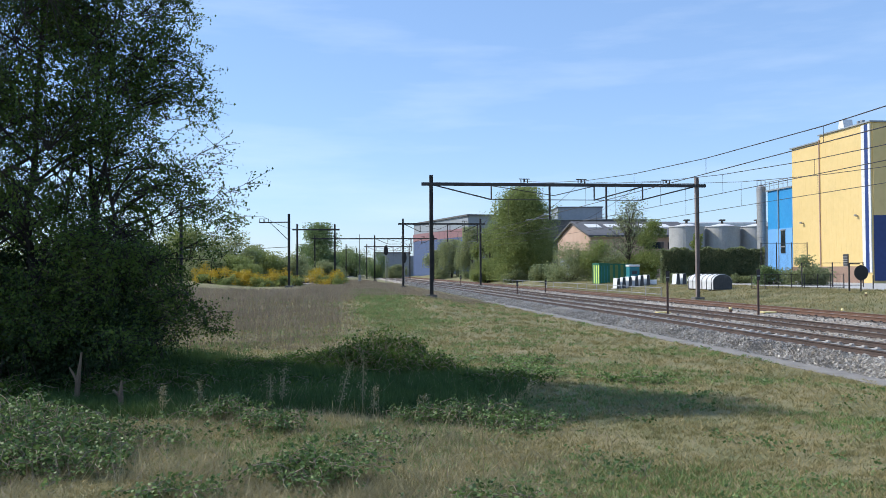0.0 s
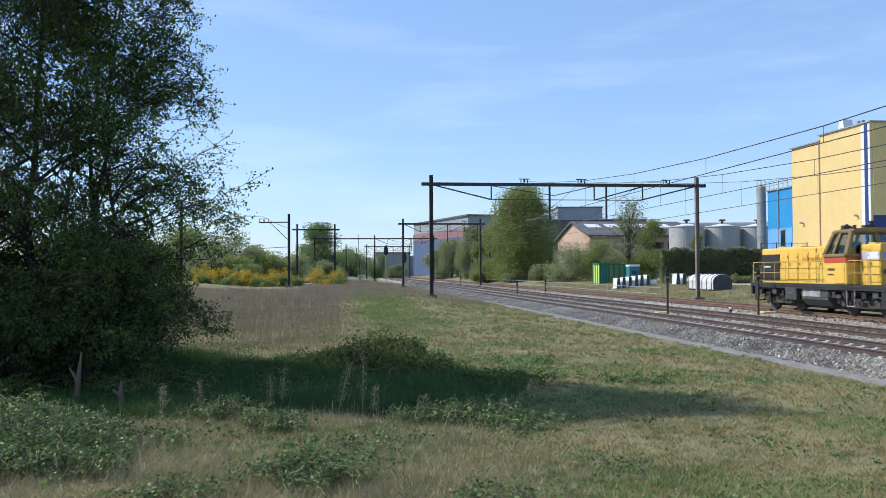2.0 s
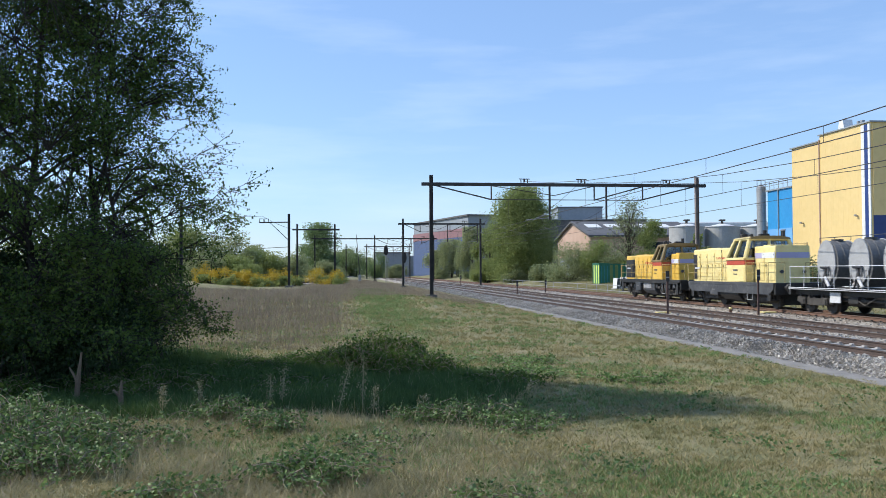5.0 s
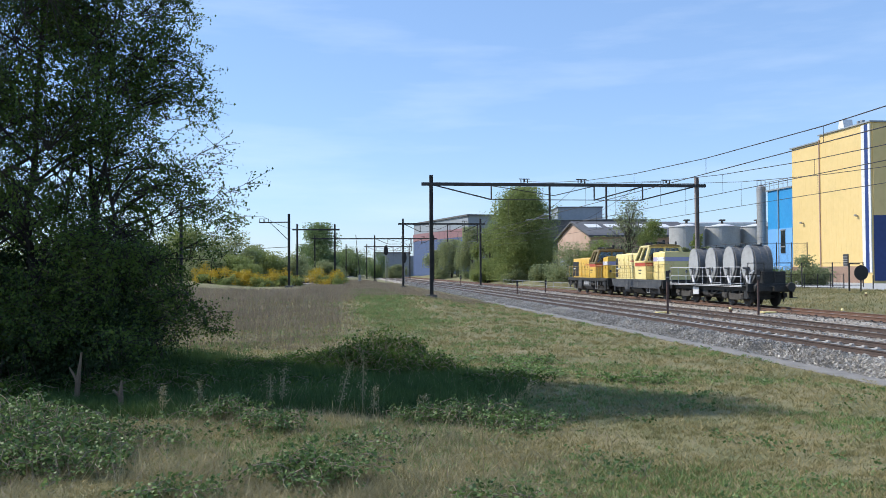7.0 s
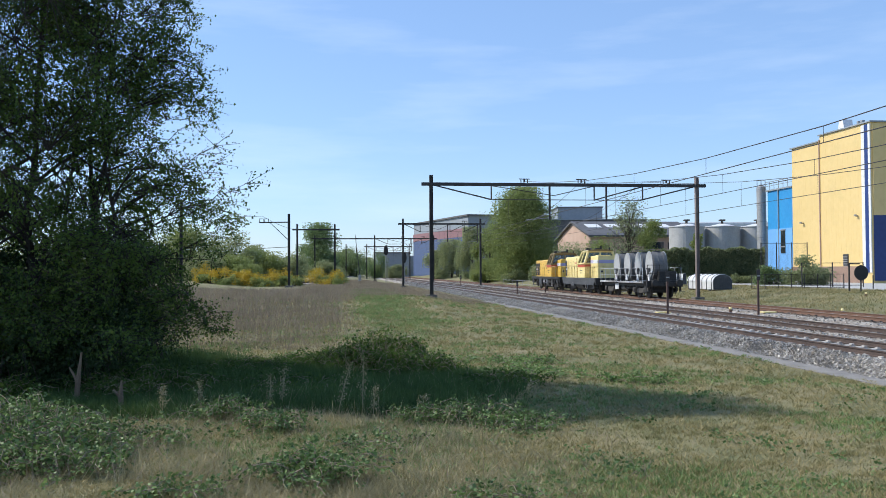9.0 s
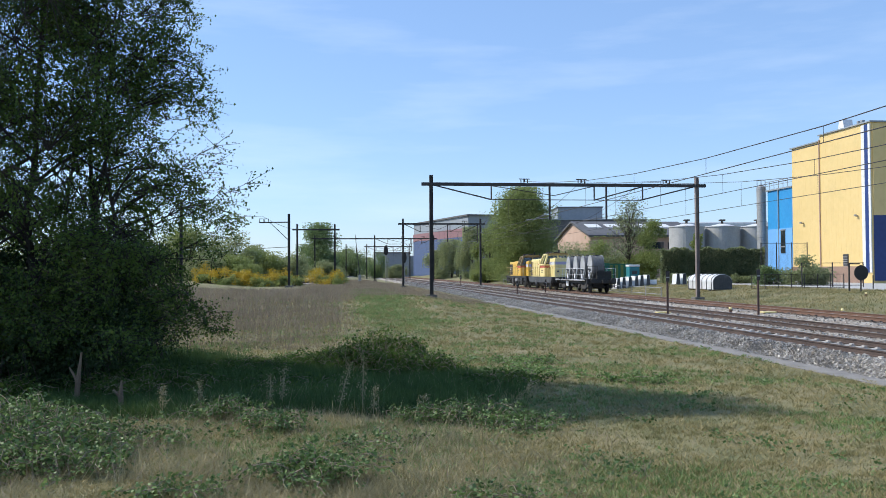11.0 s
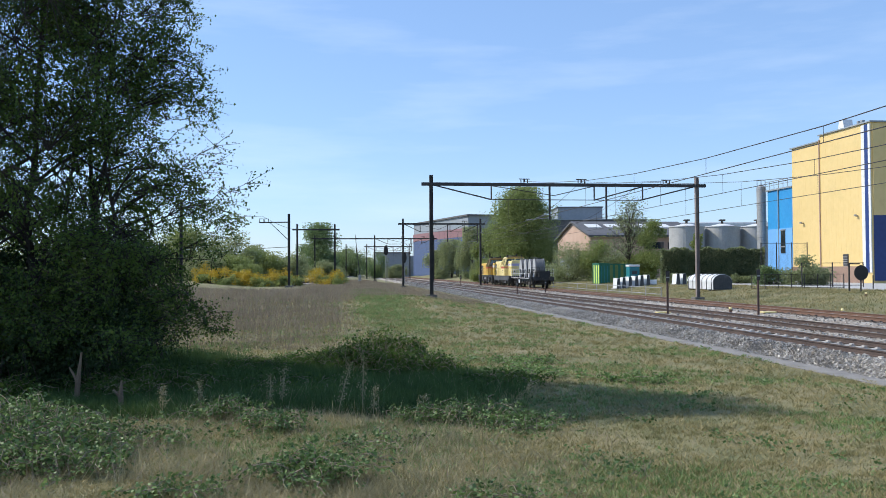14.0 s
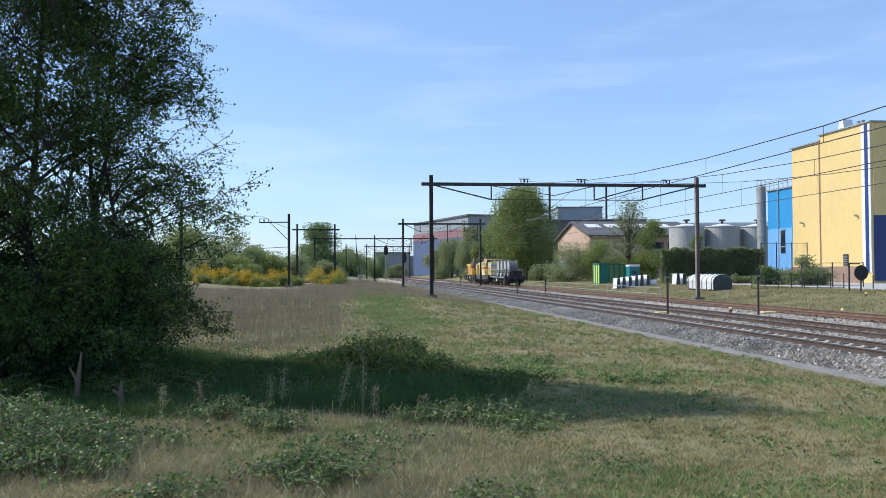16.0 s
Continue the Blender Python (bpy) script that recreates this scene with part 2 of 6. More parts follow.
M_LUSH = foliage("fresh_grass_blade", (0.09, 0.17, 0.045), (0.24, 0.32, 0.11), 0.3, 0.6)
M_BRAMBLE = foliage("bramble_leaf", (0.04, 0.085, 0.022), (0.20, 0.285, 0.095), 0.3, 0.55)
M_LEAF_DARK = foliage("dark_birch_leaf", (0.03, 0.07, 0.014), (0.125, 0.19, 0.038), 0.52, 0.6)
# undergrowth leaf: the deep shade inside the thicket is put into its colour
M_LEAF_SHADE = foliage("shade_darkened_leaf", (0.012, 0.03, 0.008), (0.04, 0.076, 0.02), 0.25, 0.6)
M_LEAF_MID = foliage("mid_green_leaf", (0.095, 0.15, 0.06), (0.24, 0.31, 0.13), 0.6)
# grass blade with the tree's shadow worked into its green
M_SHADED_BLADE = foliage("shade_darkened_blade", (0.035, 0.075, 0.02), (0.11, 0.18, 0.05), 0.25, 0.7)
M_LEAF_FRESH = foliage("fresh_broadleaf_leaf", (0.125, 0.175, 0.05), (0.34, 0.385, 0.14), 0.6)
M_TWIG = surface("dark_twig_bark", (0.018, 0.015, 0.012), (0.05, 0.042, 0.034), 3, 0.95, bump=0.01)
M_LEAF_SPRING = foliage("spring_green_leaf", (0.155, 0.202, 0.052), (0.327, 0.370, 0.129), 0.5)
M_LEAF_OLIVE = foliage("olive_leaf", (0.17, 0.21, 0.095), (0.36, 0.39, 0.20), 0.6)
M_LEAF_IVY = foliage("ivy_leaf", (0.12, 0.16, 0.075), (0.37, 0.395, 0.22), 0.68)
M_BLOSSOM = foliage("yellow_broom_blossom", (0.430, 0.292, 0.017), (0.568, 0.430, 0.043), 0.2)


# ---- building helpers ----
def mesh_of(bm, name, mat, smooth=False):
    me = bpy.data.meshes.new(name)
    bm.to_mesh(me)
    bm.free()
    for mm in (mat if isinstance(mat, (list, tuple)) else [mat]):
        me.materials.append(mm)
    if smooth:
        me.polygons.foreach_set("use_smooth", [True] * len(me.polygons))
    return me


def part(name, bm, mat, parent=None, label="", smooth=False):
    ob = new(name, mesh_of(bm, name, mat, smooth))
    if parent is not None:
        ob.parent = parent
    return tagged(ob, label)


def thing(name, m, label, category, group="", kind=""):
    ob = new(name)
    ob.empty_display_size = 0.2
    ob.matrix_world = m
    return tagged(ob, label, category, group, kind)


def box(bm, x0, x1, y0, y1, z0, z1, bevel=0.0, mat=0):
    r = bmesh.ops.create_cube(bm, size=1, matrix=Matrix.Translation(((x0 + x1) / 2, (y0 + y1) / 2, (z0 + z1) / 2)) @ Matrix.Diagonal((x1 - x0, y1 - y0, z1 - z0, 1)))
    vs = r["verts"]
    if mat:
        for f in {f for v in vs for f in v.link_faces}:
            f.material_index = mat
    if bevel:
        es = list({e for v in vs for e in v.link_edges})
        bmesh.ops.bevel(bm, geom=es, offset=bevel, segments=2, affect="EDGES", profile=0.6)
    return bm


def boxes(*rows, bevel=0.0):
    bm = bmesh.new()
    for r in rows:
        box(bm, *r, bevel=bevel)
    return bm


def rod(bm, a, b, r, r2=None, seg=8):
    a, b = Vector(a), Vector(b)
    d = b - a
    m = Matrix.Translation((a + b) / 2) @ d.to_track_quat("Z", "Y").to_matrix().to_4x4()
    bmesh.ops.create_cone(bm, cap_ends=True, segments=seg, radius1=r, radius2=r if r2 is None else r2, depth=d.length, matrix=m)
    return bm


def rods(rows, seg=6):
    bm = bmesh.new()
    for a, b, r in rows:
        rod(bm, a, b, r, seg=seg)
    return bm


def drum(bm, c, axis, r, half, seg=24):
    c, axis = Vector(c), Vector(axis).normalized()
    return rod(bm, c - axis * half, c + axis * half, r, seg=seg)


def prism(bm, outline, axis, a, b):
    """An outline in the two other axes, drawn out along axis (0, 1 or 2) from a to b."""
    def put(p, w):
        q = list(p)
        q.insert(axis, w)
        return bm.verts.new(q)
    lo, hi = [put(p, a) for p in outline], [put(p, b) for p in outline]
    k = len(outline)
    bm.faces.new(lo[::-1]), bm.faces.new(hi)
    for i in range(k):
        bm.faces.new((lo[i], lo[(i + 1) % k], hi[(i + 1) % k], hi[i]))
    bmesh.ops.recalc_face_normals(bm, faces=bm.faces[:])
    return bm


def quads(name, verts, mat, parent=None, tri=False):
    """One mesh from an array of corners, four (or three) to a face."""
    verts = np.asarray(verts, dtype=np.float32).reshape(-1, 3)
    k = 3 if tri else 4
    nf = len(verts) // k
    me = bpy.data.meshes.new(name)
    me.vertices.add(len(verts))
    me.vertices.foreach_set("co", verts.ravel())
    me.loops.add(nf * k)
    me.loops.foreach_set("vertex_index", np.arange(nf * k, dtype=np.int32))
    me.polygons.add(nf)
    me.polygons.foreach_set("loop_start", np.arange(0, nf * k, k, dtype=np.int32))
    me.polygons.foreach_set("loop_total", np.full(nf, k, dtype=np.int32))
    me.materials.append(mat)
    me.update(calc_edges=True)
    me.validate()
    ob = new(name, me)
    if parent is not None:
        ob.parent = parent
    return ob


rng = np.random.default_rng(7)


def leaf_quads(c, size, flat=0.0, r=None, aspect=0.55):
    """Bent lozenge leaves of about that size at the places c, turned at random."""
    r = r or rng
    n = len(c)
    a = r.normal(size=(n, 3))
    a[:, 2] *= 1 - flat
    a /= np.linalg.norm(a, axis=1, keepdims=True) + 1e-9
    b = np.cross(a, r.normal(size=(n, 3)))
    b /= np.linalg.norm(b, axis=1, keepdims=True) + 1e-9
    s = (size * r.uniform(0.6, 1.35, n))[:, None]
    return np.stack([c - a * s * 0.5, c + b * s * aspect * 0.5, c + a * s * 0.5, c - b * s * aspect * 0.5], axis=1)


def smooth01(v, a, b):
    t = np.clip((v - a) / (b - a), 0, 1)
    return t * t * (3 - 2 * t)


C7, S7 = math.cos(radians(TURN)), math.sin(radians(TURN))


def ground_z(x, y):
    """Height of the ground: flat along the railway, rising gently on both sides of it."""
    x, y = np.asarray(x, float), np.asarray(y, float)
    o, s = x * C7 + y * S7, -x * S7 + y * C7
    z = 0.70 * smooth01(o, 25.8, 36) + 0.5 * smooth01(o, 26, 34) * smooth01(s, 95, 190)
    z = z + 0.62 * smooth01(-o, -9.6, -5.0) * smooth01(s, 28, 62) + 0.45 * smooth01(-o, 8, 16) * smooth01(s, 55, 85)
    z = z + smooth01(-o, -10.5, -9) * smooth01(-s, -70, -30) * 0.05 * np.sin(x * 0.9 + 1.3 * np.sin(y * 0.5)) * np.cos(y * 0.7)
    return z


def on_ground(o, s, dz=0.0, rz=0.0):
    """A pose at o metres across and s metres along the railway, on the ground."""
    x, y = o * C7 - s * S7, o * S7 + s * C7
    return pose(x, y, float(ground_z(x, y)) + dz, 0, 0, TURN + rz)


# ---- ground ----
def grass_ground():
    m = surface("dry_and_green_turf", (0.085, 0.11, 0.036), (0.30, 0.245, 0.125), 0.45, 0.95, bump=0.05, fine=60, wear=(0.26, 0.20, 0.115))
    ax = np.unique(np.concatenate([np.linspace(-40, 60, 161), np.linspace(-300, 300, 61), np.linspace(-3000, 3000, 25)]))
    ay = np.unique(np.concatenate([np.linspace(-20, 130, 241), np.linspace(-100, 400, 51), np.linspace(-400, 4200, 24)]))
    gx, gy = np.meshgrid(ax, ay)
    gz = ground_z(gx, gy)
    v = np.stack([gx, gy, gz], -1).reshape(-1, 3)
    w = len(ax)
    i = (np.arange(len(ay) - 1)[:, None] * w + np.arange(w - 1)[None, :]).ravel()
    f = np.stack([i, i + 1, i + w + 1, i + w], 1)
    me = bpy.data.meshes.new("ground")
    me.from_pydata(v.tolist(), [], f.tolist())
    me.materials.append(m)
    me.polygons.foreach_set("use_smooth", [True] * len(me.polygons))
    tagged(new("ground", me), "mown grass field, dry straw-coloured and green patches", "grass field", kind="structure")


grass_ground()


# ---- railway ----
def ballast_bed(name, o, top, lo, hi, s0, s1, label):
    """A bed of broken stone round a track's middle o, its shoulders running down to the ground."""
    bm = bmesh.new()
    prof = [(o - lo - 0.75, -0.02), (o - lo, top + 0.055), (o - 0.95, top + 0.065), (o - 0.6, top - 0.005), (o + 0.6, top - 0.005), (o + 0.95, top + 0.065), (o + hi, top + 0.055), (o + hi + 0.75, -0.02)]
    steps = np.concatenate([np.arange(s0, 60, 0.5), np.arange(60, s1 + 1, 6.0)])
    r = random.Random(3)
    rows = [[bm.verts.new((p + r.uniform(-.05, .05), s, z + r.uniform(-.022, .022))) for p, z in prof] for s in steps]
    for a, b in zip(rows, rows[1:]):
        for k in range(len(prof) - 1):
            bm.faces.new((a[k], a[k + 1], b[k + 1], b[k]))
    ob = part(name, bm, M_BALLAST)
    ob.matrix_world = RAIL
    return tagged(ob, label, "ballast", kind="structure")


BED = RAIL_TOP - 0.215
ballast_bed("ballast", NEAR, BED, 1.55, 2.2, -40, 420, "grey broken-stone ballast under the near track")
ballast_bed("ballast", SECOND, BED - 0.11, 2.2, 2.0, -40, 420, "grey broken-stone ballast under the middle track")
ballast_bed("ballast", THIRD, BED - 0.03, 2.0, 1.5, -40, 420, "grey broken-stone ballast under the siding")

RAIL_OUT = [(-0.075, 0.0), (0.075, 0.0), (0.075, 0.015), (0.012, 0.035), (0.012, 0.115), (0.036, 0.128), (0.036, 0.16), (-0.036, 0.16), (-0.036, 0.128), (-0.012, 0.115), (-0.012, 0.035), (-0.075, 0.015)]


def sleeper_mesh(mat):
    bm = bmesh.new()
    prism(bm, [(-1.28, -0.16), (1.28, -0.16), (1.26, 0.0), (0.55, 0.0), (0.3, -0.03), (-0.3, -0.03), (-0.55, 0.0), (-1.26, 0.0)], 1, -0.13, 0.13)
    for side in (-0.7525, 0.7525):
        box(bm, side - 0.17, side - 0.08, -0.06, 0.06, 0.0, 0.035)
        box(bm, side + 0.08, side + 0.17, -0.06, 0.06, 0.0, 0.035)
    return mesh_of(bm, "sleeper", mat)


def track(name, o, drop, label, rail_mat, sleeper_mat, s0, near_to, s1, gap=0.6):
    z = RAIL_TOP - drop
    t = thing(name, RAIL, label, "railway track", kind="structure")
    for side in (-0.7525, 0.7525):
        bm = prism(bmesh.new(), [(o + side + x, z - 0.16 + h) for x, h in RAIL_OUT], 1, -40, 420)
        part("rail", bm, rail_mat, t)
        part("rail_head", boxes((o + side - 0.028, o + side + 0.028, -40, 420, z - 0.001, z + 0.004)), M_RAIL_HEAD, t, "worn shiny running surface")
    me = sleeper_mesh(sleeper_mat)
    r = random.Random(int(o * 10))
    s = s0
    while s < near_to:
        ob = new("sleeper", me)
        ob.parent, ob.location = t, (o + r.uniform(-.02, .02), s, z - 0.16 + r.uniform(-0.01, 0.01))
        ob.rotation_euler = (0, 0, r.uniform(-0.01, 0.01))
        s += gap
    far = bmesh.new()
    while s < s1:
        box(far, o - 1.28, o + 1.28, s - 0.13, s + 0.13, z - 0.3, z - 0.16)
        s += gap
    tagged(part("far_sleepers", far, sleeper_mat, t), kind="stuff")
    return t


track("track_near", NEAR, 0.0, "main line with brown rails on pale concrete sleepers", M_RAIL, M_SLEEPER, 4, 150, 400)
track("track_middle", SECOND, 0.11, "main line with brown rails on grimy concrete sleepers", M_RAIL, M_SLEEPER_OLD, 4, 120, 400)
track("track_siding", THIRD, 0.0, "siding with orange rusty rails on old sleepers", M_RAIL_RUST, M_SLEEPER_WOOD, 4, 120, 400)


# ---- train ----
def train_pose(s, u):
    """The pose of a vehicle u metres behind the front of the train, whose front has come s metres along the siding."""
    return RAIL @ pose(THIRD, s - u, RAIL_TOP + 0.004)


def oval(cx, cz, rx, rz, a0, a1, n):
    return [(cx + rx * math.cos(a), cz + rz * math.sin(a)) for a in np.linspace(a0, a1, n)]


def hood(bm, half, y0, y1, z0, z1, r=0.09):
    """A bonnet with rounded shoulders, along y."""
    pts = [(-half, z0), (half, z0)] + oval(half - r, z1 - r, r, r, 0, math.pi / 2, 5) + oval(-half + r, z1 - r, r, r, math.pi / 2, math.pi, 5)
    return prism(bm, pts, 1, y0, y1)


def wheel(parent, x, y, r=0.5):
    bm = bmesh.new()
    drum(bm, (0, 0, 0), (1, 0, 0), r, 0.065, 24)
    drum(bm, (0.05 if x < 0 else -0.05, 0, 0), (1, 0, 0), r + 0.03, 0.015, 24)
    drum(bm, (-0.08 if x < 0 else 0.08, 0, 0), (1, 0, 0), r * 0.45, 0.03, 16)
    w = part("wheel", bm, M_GRIMY, parent)
    w.location = (x, y, r)
    return w


WHEELS = []


def axle(parent, y, r=0.5):
    for x in (-0.7525, 0.7525):
        WHEELS.append((wheel(parent, x, y, r), r))
    part("axle", rods([((-0.7, y, r), (0.7, y, r), 0.08)], 10), M_GRIMY, parent)


def buffers(t, y, out, z=1.06):
    for x in (-0.88, 0.88):
        bm = bmesh.new()
        rod(bm, (x, y, z), (x, y + out * 0.42, z), 0.11, seg=14)
        rod(bm, (x, y + out * 0.42, z), (x, y + out * 0.50, z), 0.24, 0.22, seg=18)
        part("buffer", bm, M_BLACK, t)
    bm = bmesh.new()
    rod(bm, (0, y, z), (0, y + out * 0.4, z - 0.02), 0.05)
    box(bm, -0.06, 0.06, min(y, y + out * .45), max(y, y + out * .45), z - 0.22, z - 0.05, bevel=0.02)
    part("coupling", bm, M_BLACK, t)


def handrail(t, x, y0, y1, z, posts, h=1.0, mat=None, mid=True):
    lines = [((x, y0, z + h), (x, y1, z + h), 0.016)]
    if mid:
        lines.append(((x, y0, z + h * 0.48), (x, y1, z + h * 0.48), 0.014))
    lines += [((x, y, z), (x, y, z + h), 0.015) for y in np.linspace(y0, y1, posts)]
    part("handrail", rods(lines), mat or M_YELLOW, t)


def bogie(t, y, name="bogie", wb=1.2, axles=2):
    b = new(name)
    b.parent, b.location = t, (0, y, 0)
    for k in range(axles):
        axle(b, -wb + 2 * wb * k / (axles - 1))
    for x in (-1.02, 1.02):
        bm = bmesh.new()
        prism(bm, [(-wb - .65, .48), (-wb + .5, .34), (wb - .5, .34), (wb + .65, .48), (wb + .6, .72), (wb - .5, .66), (-wb + .5, .66), (-wb - .6, .72)], 0, x - .07, x + .07)
        for k in (-wb, wb):
            box(bm, x - .16, x + .16, k - .2, k + .2, .36, .70, bevel=.03)
            for d in (-.36, .36):
                rod(bm, (x, k + d, .42), (x, k + d, .86), .085, seg=10)
        rod(bm, (x, -.2, .5), (x, .5, .86), .05)
        part("side_frame", bm, M_GRIMY, b)
        for k in (-wb, wb):
            for e in (-1, 1):
                part("brake_hanger", rods([((x * .9, k + e * .55, .25), (x * .9, k + e * .62, .9), .03)]), M_BLACK, b)
            part("axle_box", boxes((x * 1.15 - .05, x * 1.15 + .05, k - .13, k + .13, .38, .62), bevel=.02), M_GRIMY, b)
    return b


def locomotive(m, label, body, side_label, L, front_hood, cab, rear_hood, deck, roof_z, hood_z, slant, valance, roof_mat, halves):
    """A diesel shunter; y runs forward, the front beam at y = 0. front_hood, cab and rear_hood are (y far back, y forward)."""
    t = thing("locomotive", m, label, "locomotive", "vehicles of the works train")
    fr = bmesh.new()
    box(fr, -1.48, 1.48, -L, 0, deck - 0.16, deck, bevel=0.02)
    box(fr, -1.1, 1.1, -L + 0.1, -0.1, deck - 0.45, deck - 0.16)
    part("underframe", fr, M_FRAME if valance > .4 else M_BLACK, t)
    part("belly", boxes((-.64, .64, -L + .5, -.5, .2, deck - .4), (-1.0, 1.0, -L + .6, -.6, .62, deck - .3), bevel=.05), M_BLACK, t, "oily black machinery under the floor")
    for x in (-1.47, 1.43):
        v = bmesh.new()
        prism(v, [(-0.05, deck - 0.16), (-L + 0.05, deck - 0.16), (-L + 0.05, deck - valance * 0.55), (-L + 0.5, deck - valance), (-0.5, deck - valance), (-0.05, deck - valance * 0.55)], 0, x, x + 0.04)
        part("valance", v, M_FRAME if valance > .4 else M_BLACK, t, "dusty dark side plate")
    for y, out in ((0, 1), (-L, -1)):
        part("buffer_beam", boxes((-1.42, 1.42, y - 0.08, y + 0.08, 0.72, deck), bevel=0.02), M_BLACK, t)
        buffers(t, y + out * 0.08, out)
        for x in (-1.2, 1.2):
            part("step", boxes((x - .22, x + .22, y - out * .55 - .15, y - out * .55 + .15, .42, .46), (x - .22, x + .22, y - out * .55 - .15, y - out * .55 + .15, .82, .86),
                               (x - .24, x - .21, y - out * .55 - .17, y - out * .55 + .17, .4, deck)), M_BLACK, t)
    bogie(t, -L * 0.215)
    bogie(t, -L * 0.785)
    tank = bmesh.new()
    prism(tank, [(-1.36, deck - .2), (-1.36, .62), (-1.1, .34), (1.1, .34), (1.36, .62), (1.36, deck - .2)], 1, -L * .5 - 1.15, -L * .5 + 1.0)
    part("fuel_tank", tank, M_FRAME if valance < .4 else M_BLACK, t)
    if valance < .4:
        for x in (-1.365, 1.365):
            part("stained_panel", boxes((x - .012, x + .012, -L * .5 - .55, -L * .5 + .9, deck - .58, deck - .24), bevel=.01), M_STAINED, t, "pale stained panel with unreadable marks")
    for x in (-1.38, 1.38):
        part("battery_box", boxes((x - .1, x + .1, -L * .34 - .55, -L * .34 + .45, .55, deck - .2), bevel=.03), M_FRAME, t, "scuffed grey box with faded lettering")
        part("faded_bar", boxes((x * 1.075 - .012, x * 1.075 + .012, -L * .34 - .25, -L * .34 + .15, .84, .89)), M_DRUM, t, "pale unreadable lettering")
    rr = random.Random(int(L * 10))
    for x in (-1.3, 1.3):
        for k in range(26):
            y = -L * (.05 + .90 * k / 25) + rr.uniform(-.2, .2)
            w_, h_ = rr.uniform(.05, .22), rr.uniform(.08, .3)
            z_ = rr.uniform(.62, deck - .5)
            part("underfloor_box", boxes((x - .07, x + .07, y - w_, y + w_, z_, z_ + h_), bevel=.015), rr.choice([M_GRIMY, M_BLACK, M_BLACK, M_GRIMY, M_FRAME]), t)
        part("air_pipe", rods([((x, -L + .4, deck - .3), (x, -.4, deck - .3), .025)]), M_GRIMY, t)
        for k in range(9):
            y = -L * (.1 + .8 * k / 8) + rr.uniform(-.3, .3)
            part("hose", rods([((x * 1.02, y, deck - .25), (x * 1.05, y + rr.uniform(-.2, .2), .75), .022), ((x * 1.05, y + .05, .75), (x * .95, y + rr.uniform(-.3, .3), .5), .022)], 5), rr.choice([M_GRIMY, M_FRAME, M_DRUM]), t)
        part("step_frame", rods([((x * 1.1, -L * .78, .42), (x * 1.1, -L * .78, deck - .1), .02), ((x * 1.1, -L * .78 + .55, .42), (x * 1.1, -L * .78 + .55, deck - .1), .02), ((x * 1.1, -L * .78, .42), (x * 1.1, -L * .78 + .55, .42), .02), ((x * 1.1, -L * .78, deck - .1), (x * 1.1, -L * .78 + .55, deck - .1), .02)], 5), M_PLATE, t, "pale edged step frame")
    # bonnets
    for nm, (b0, b1), hz, half in (("long_hood", front_hood, hood_z, halves[0]), ("short_hood", rear_hood, hood_z, halves[1])):
        h = part(nm, hood(bmesh.new(), half, b0, b1, deck, hz), body, t)
        n = max(2, round((b1 - b0) / 0.95))
        for k in range(n):
            y0 = b0 + (b1 - b0) * (k + .06) / n
            y1 = b0 + (b1 - b0) * (k + .94) / n
            for x in (-half - .018, half + .018):
                part("hood_door", boxes((x - .012, x + .012, y0, y1, deck + .12, hz - .26), bevel=.008), body, h)
                part("door_latch", boxes((x - .03, x + .03, y1 - .1, y1 - .06, deck + .8, deck + .95)), M_BLACK, h)
                part("hinge", boxes((x - .03, x + .03, y0 + .03, y0 + .06, hz - .5, hz - .4)), M_BLACK, h)
        for x in (-half - .022, half + .022):
            slots = boxes(*[(x - .012, x + .012, b0 + .12 + .17 * j, b0 + .22 + .17 * j, hz - .62, hz - .5) for j in range(max(3, int((b1 - b0) * 2.2)))])
            if nm == "long_hood":
                part("vent_slots", slots, M_RED, h, "row of small reddish vent slots")
                part("panel_gap", boxes((x - .014, x + .014, b0 + 1.12, b0 + 1.15, deck + .05, hz - .1), (x - .014, x + .014, b0 + .03, b0 + .06, deck + .05, hz - .1)), M_FRAME, h, "dark gap between panels")
        part("hood_top_vent", boxes((-.55, .55, b0 + (b1 - b0) * .55, b0 + (b1 - b0) * .9, hz - .03, hz + .07), bevel=.03), body, h)
    b0, b1 = front_hood
    gr = boxes((-.7, .7, b1 - .02, b1 + .03, deck + .35, hood_z - .3))
    for k in range(9):
        z = deck + .42 + k * (hood_z - deck - .8) / 9
        box(gr, -.72, .72, b1 + .02, b1 + .06, z, z + .05)
    part("radiator_grille", gr, M_BLACK, t)
    for x in (-halves[0] - .025, halves[0] + .025):
        sg = boxes((x - .02, x + .02, b1 - (1.8 if valance < .4 else .55), b1 - .04, deck + .12, hood_z - .3))
        for k in range(10):
            z = deck + .2 + k * (hood_z - deck - .5) / 10
            box(sg, x - .035, x + .035, b1 - (1.78 if valance < .4 else .53), b1 - .06, z, z + .04)
        part("side_grille", sg, M_BLACK, t, "black louvred radiator grille")
        part("white_plate", boxes((x * 1.035 - .01, x * 1.035 + .01, b1 - .95, b1 - .3, deck + .72, deck + .82)), M_WHITE, t, "white plate with unreadable number bars")
    # cab
    c0, c1 = cab
    w = 1.42
    sill = deck + 1.22
    low = bmesh.new()
    box(low, -w, w, c0, c1, deck, sill, bevel=.04)
    cb = part("cab", low, body, t)
    up = bmesh.new()
    foot = [(-w, c0), (w, c0), (w, c1), (-w, c1)]
    head = [(-w + .36, c0 + slant * .5), (w - .36, c0 + slant * .5), (w - .36, c1 - slant), (-w + .36, c1 - slant)]
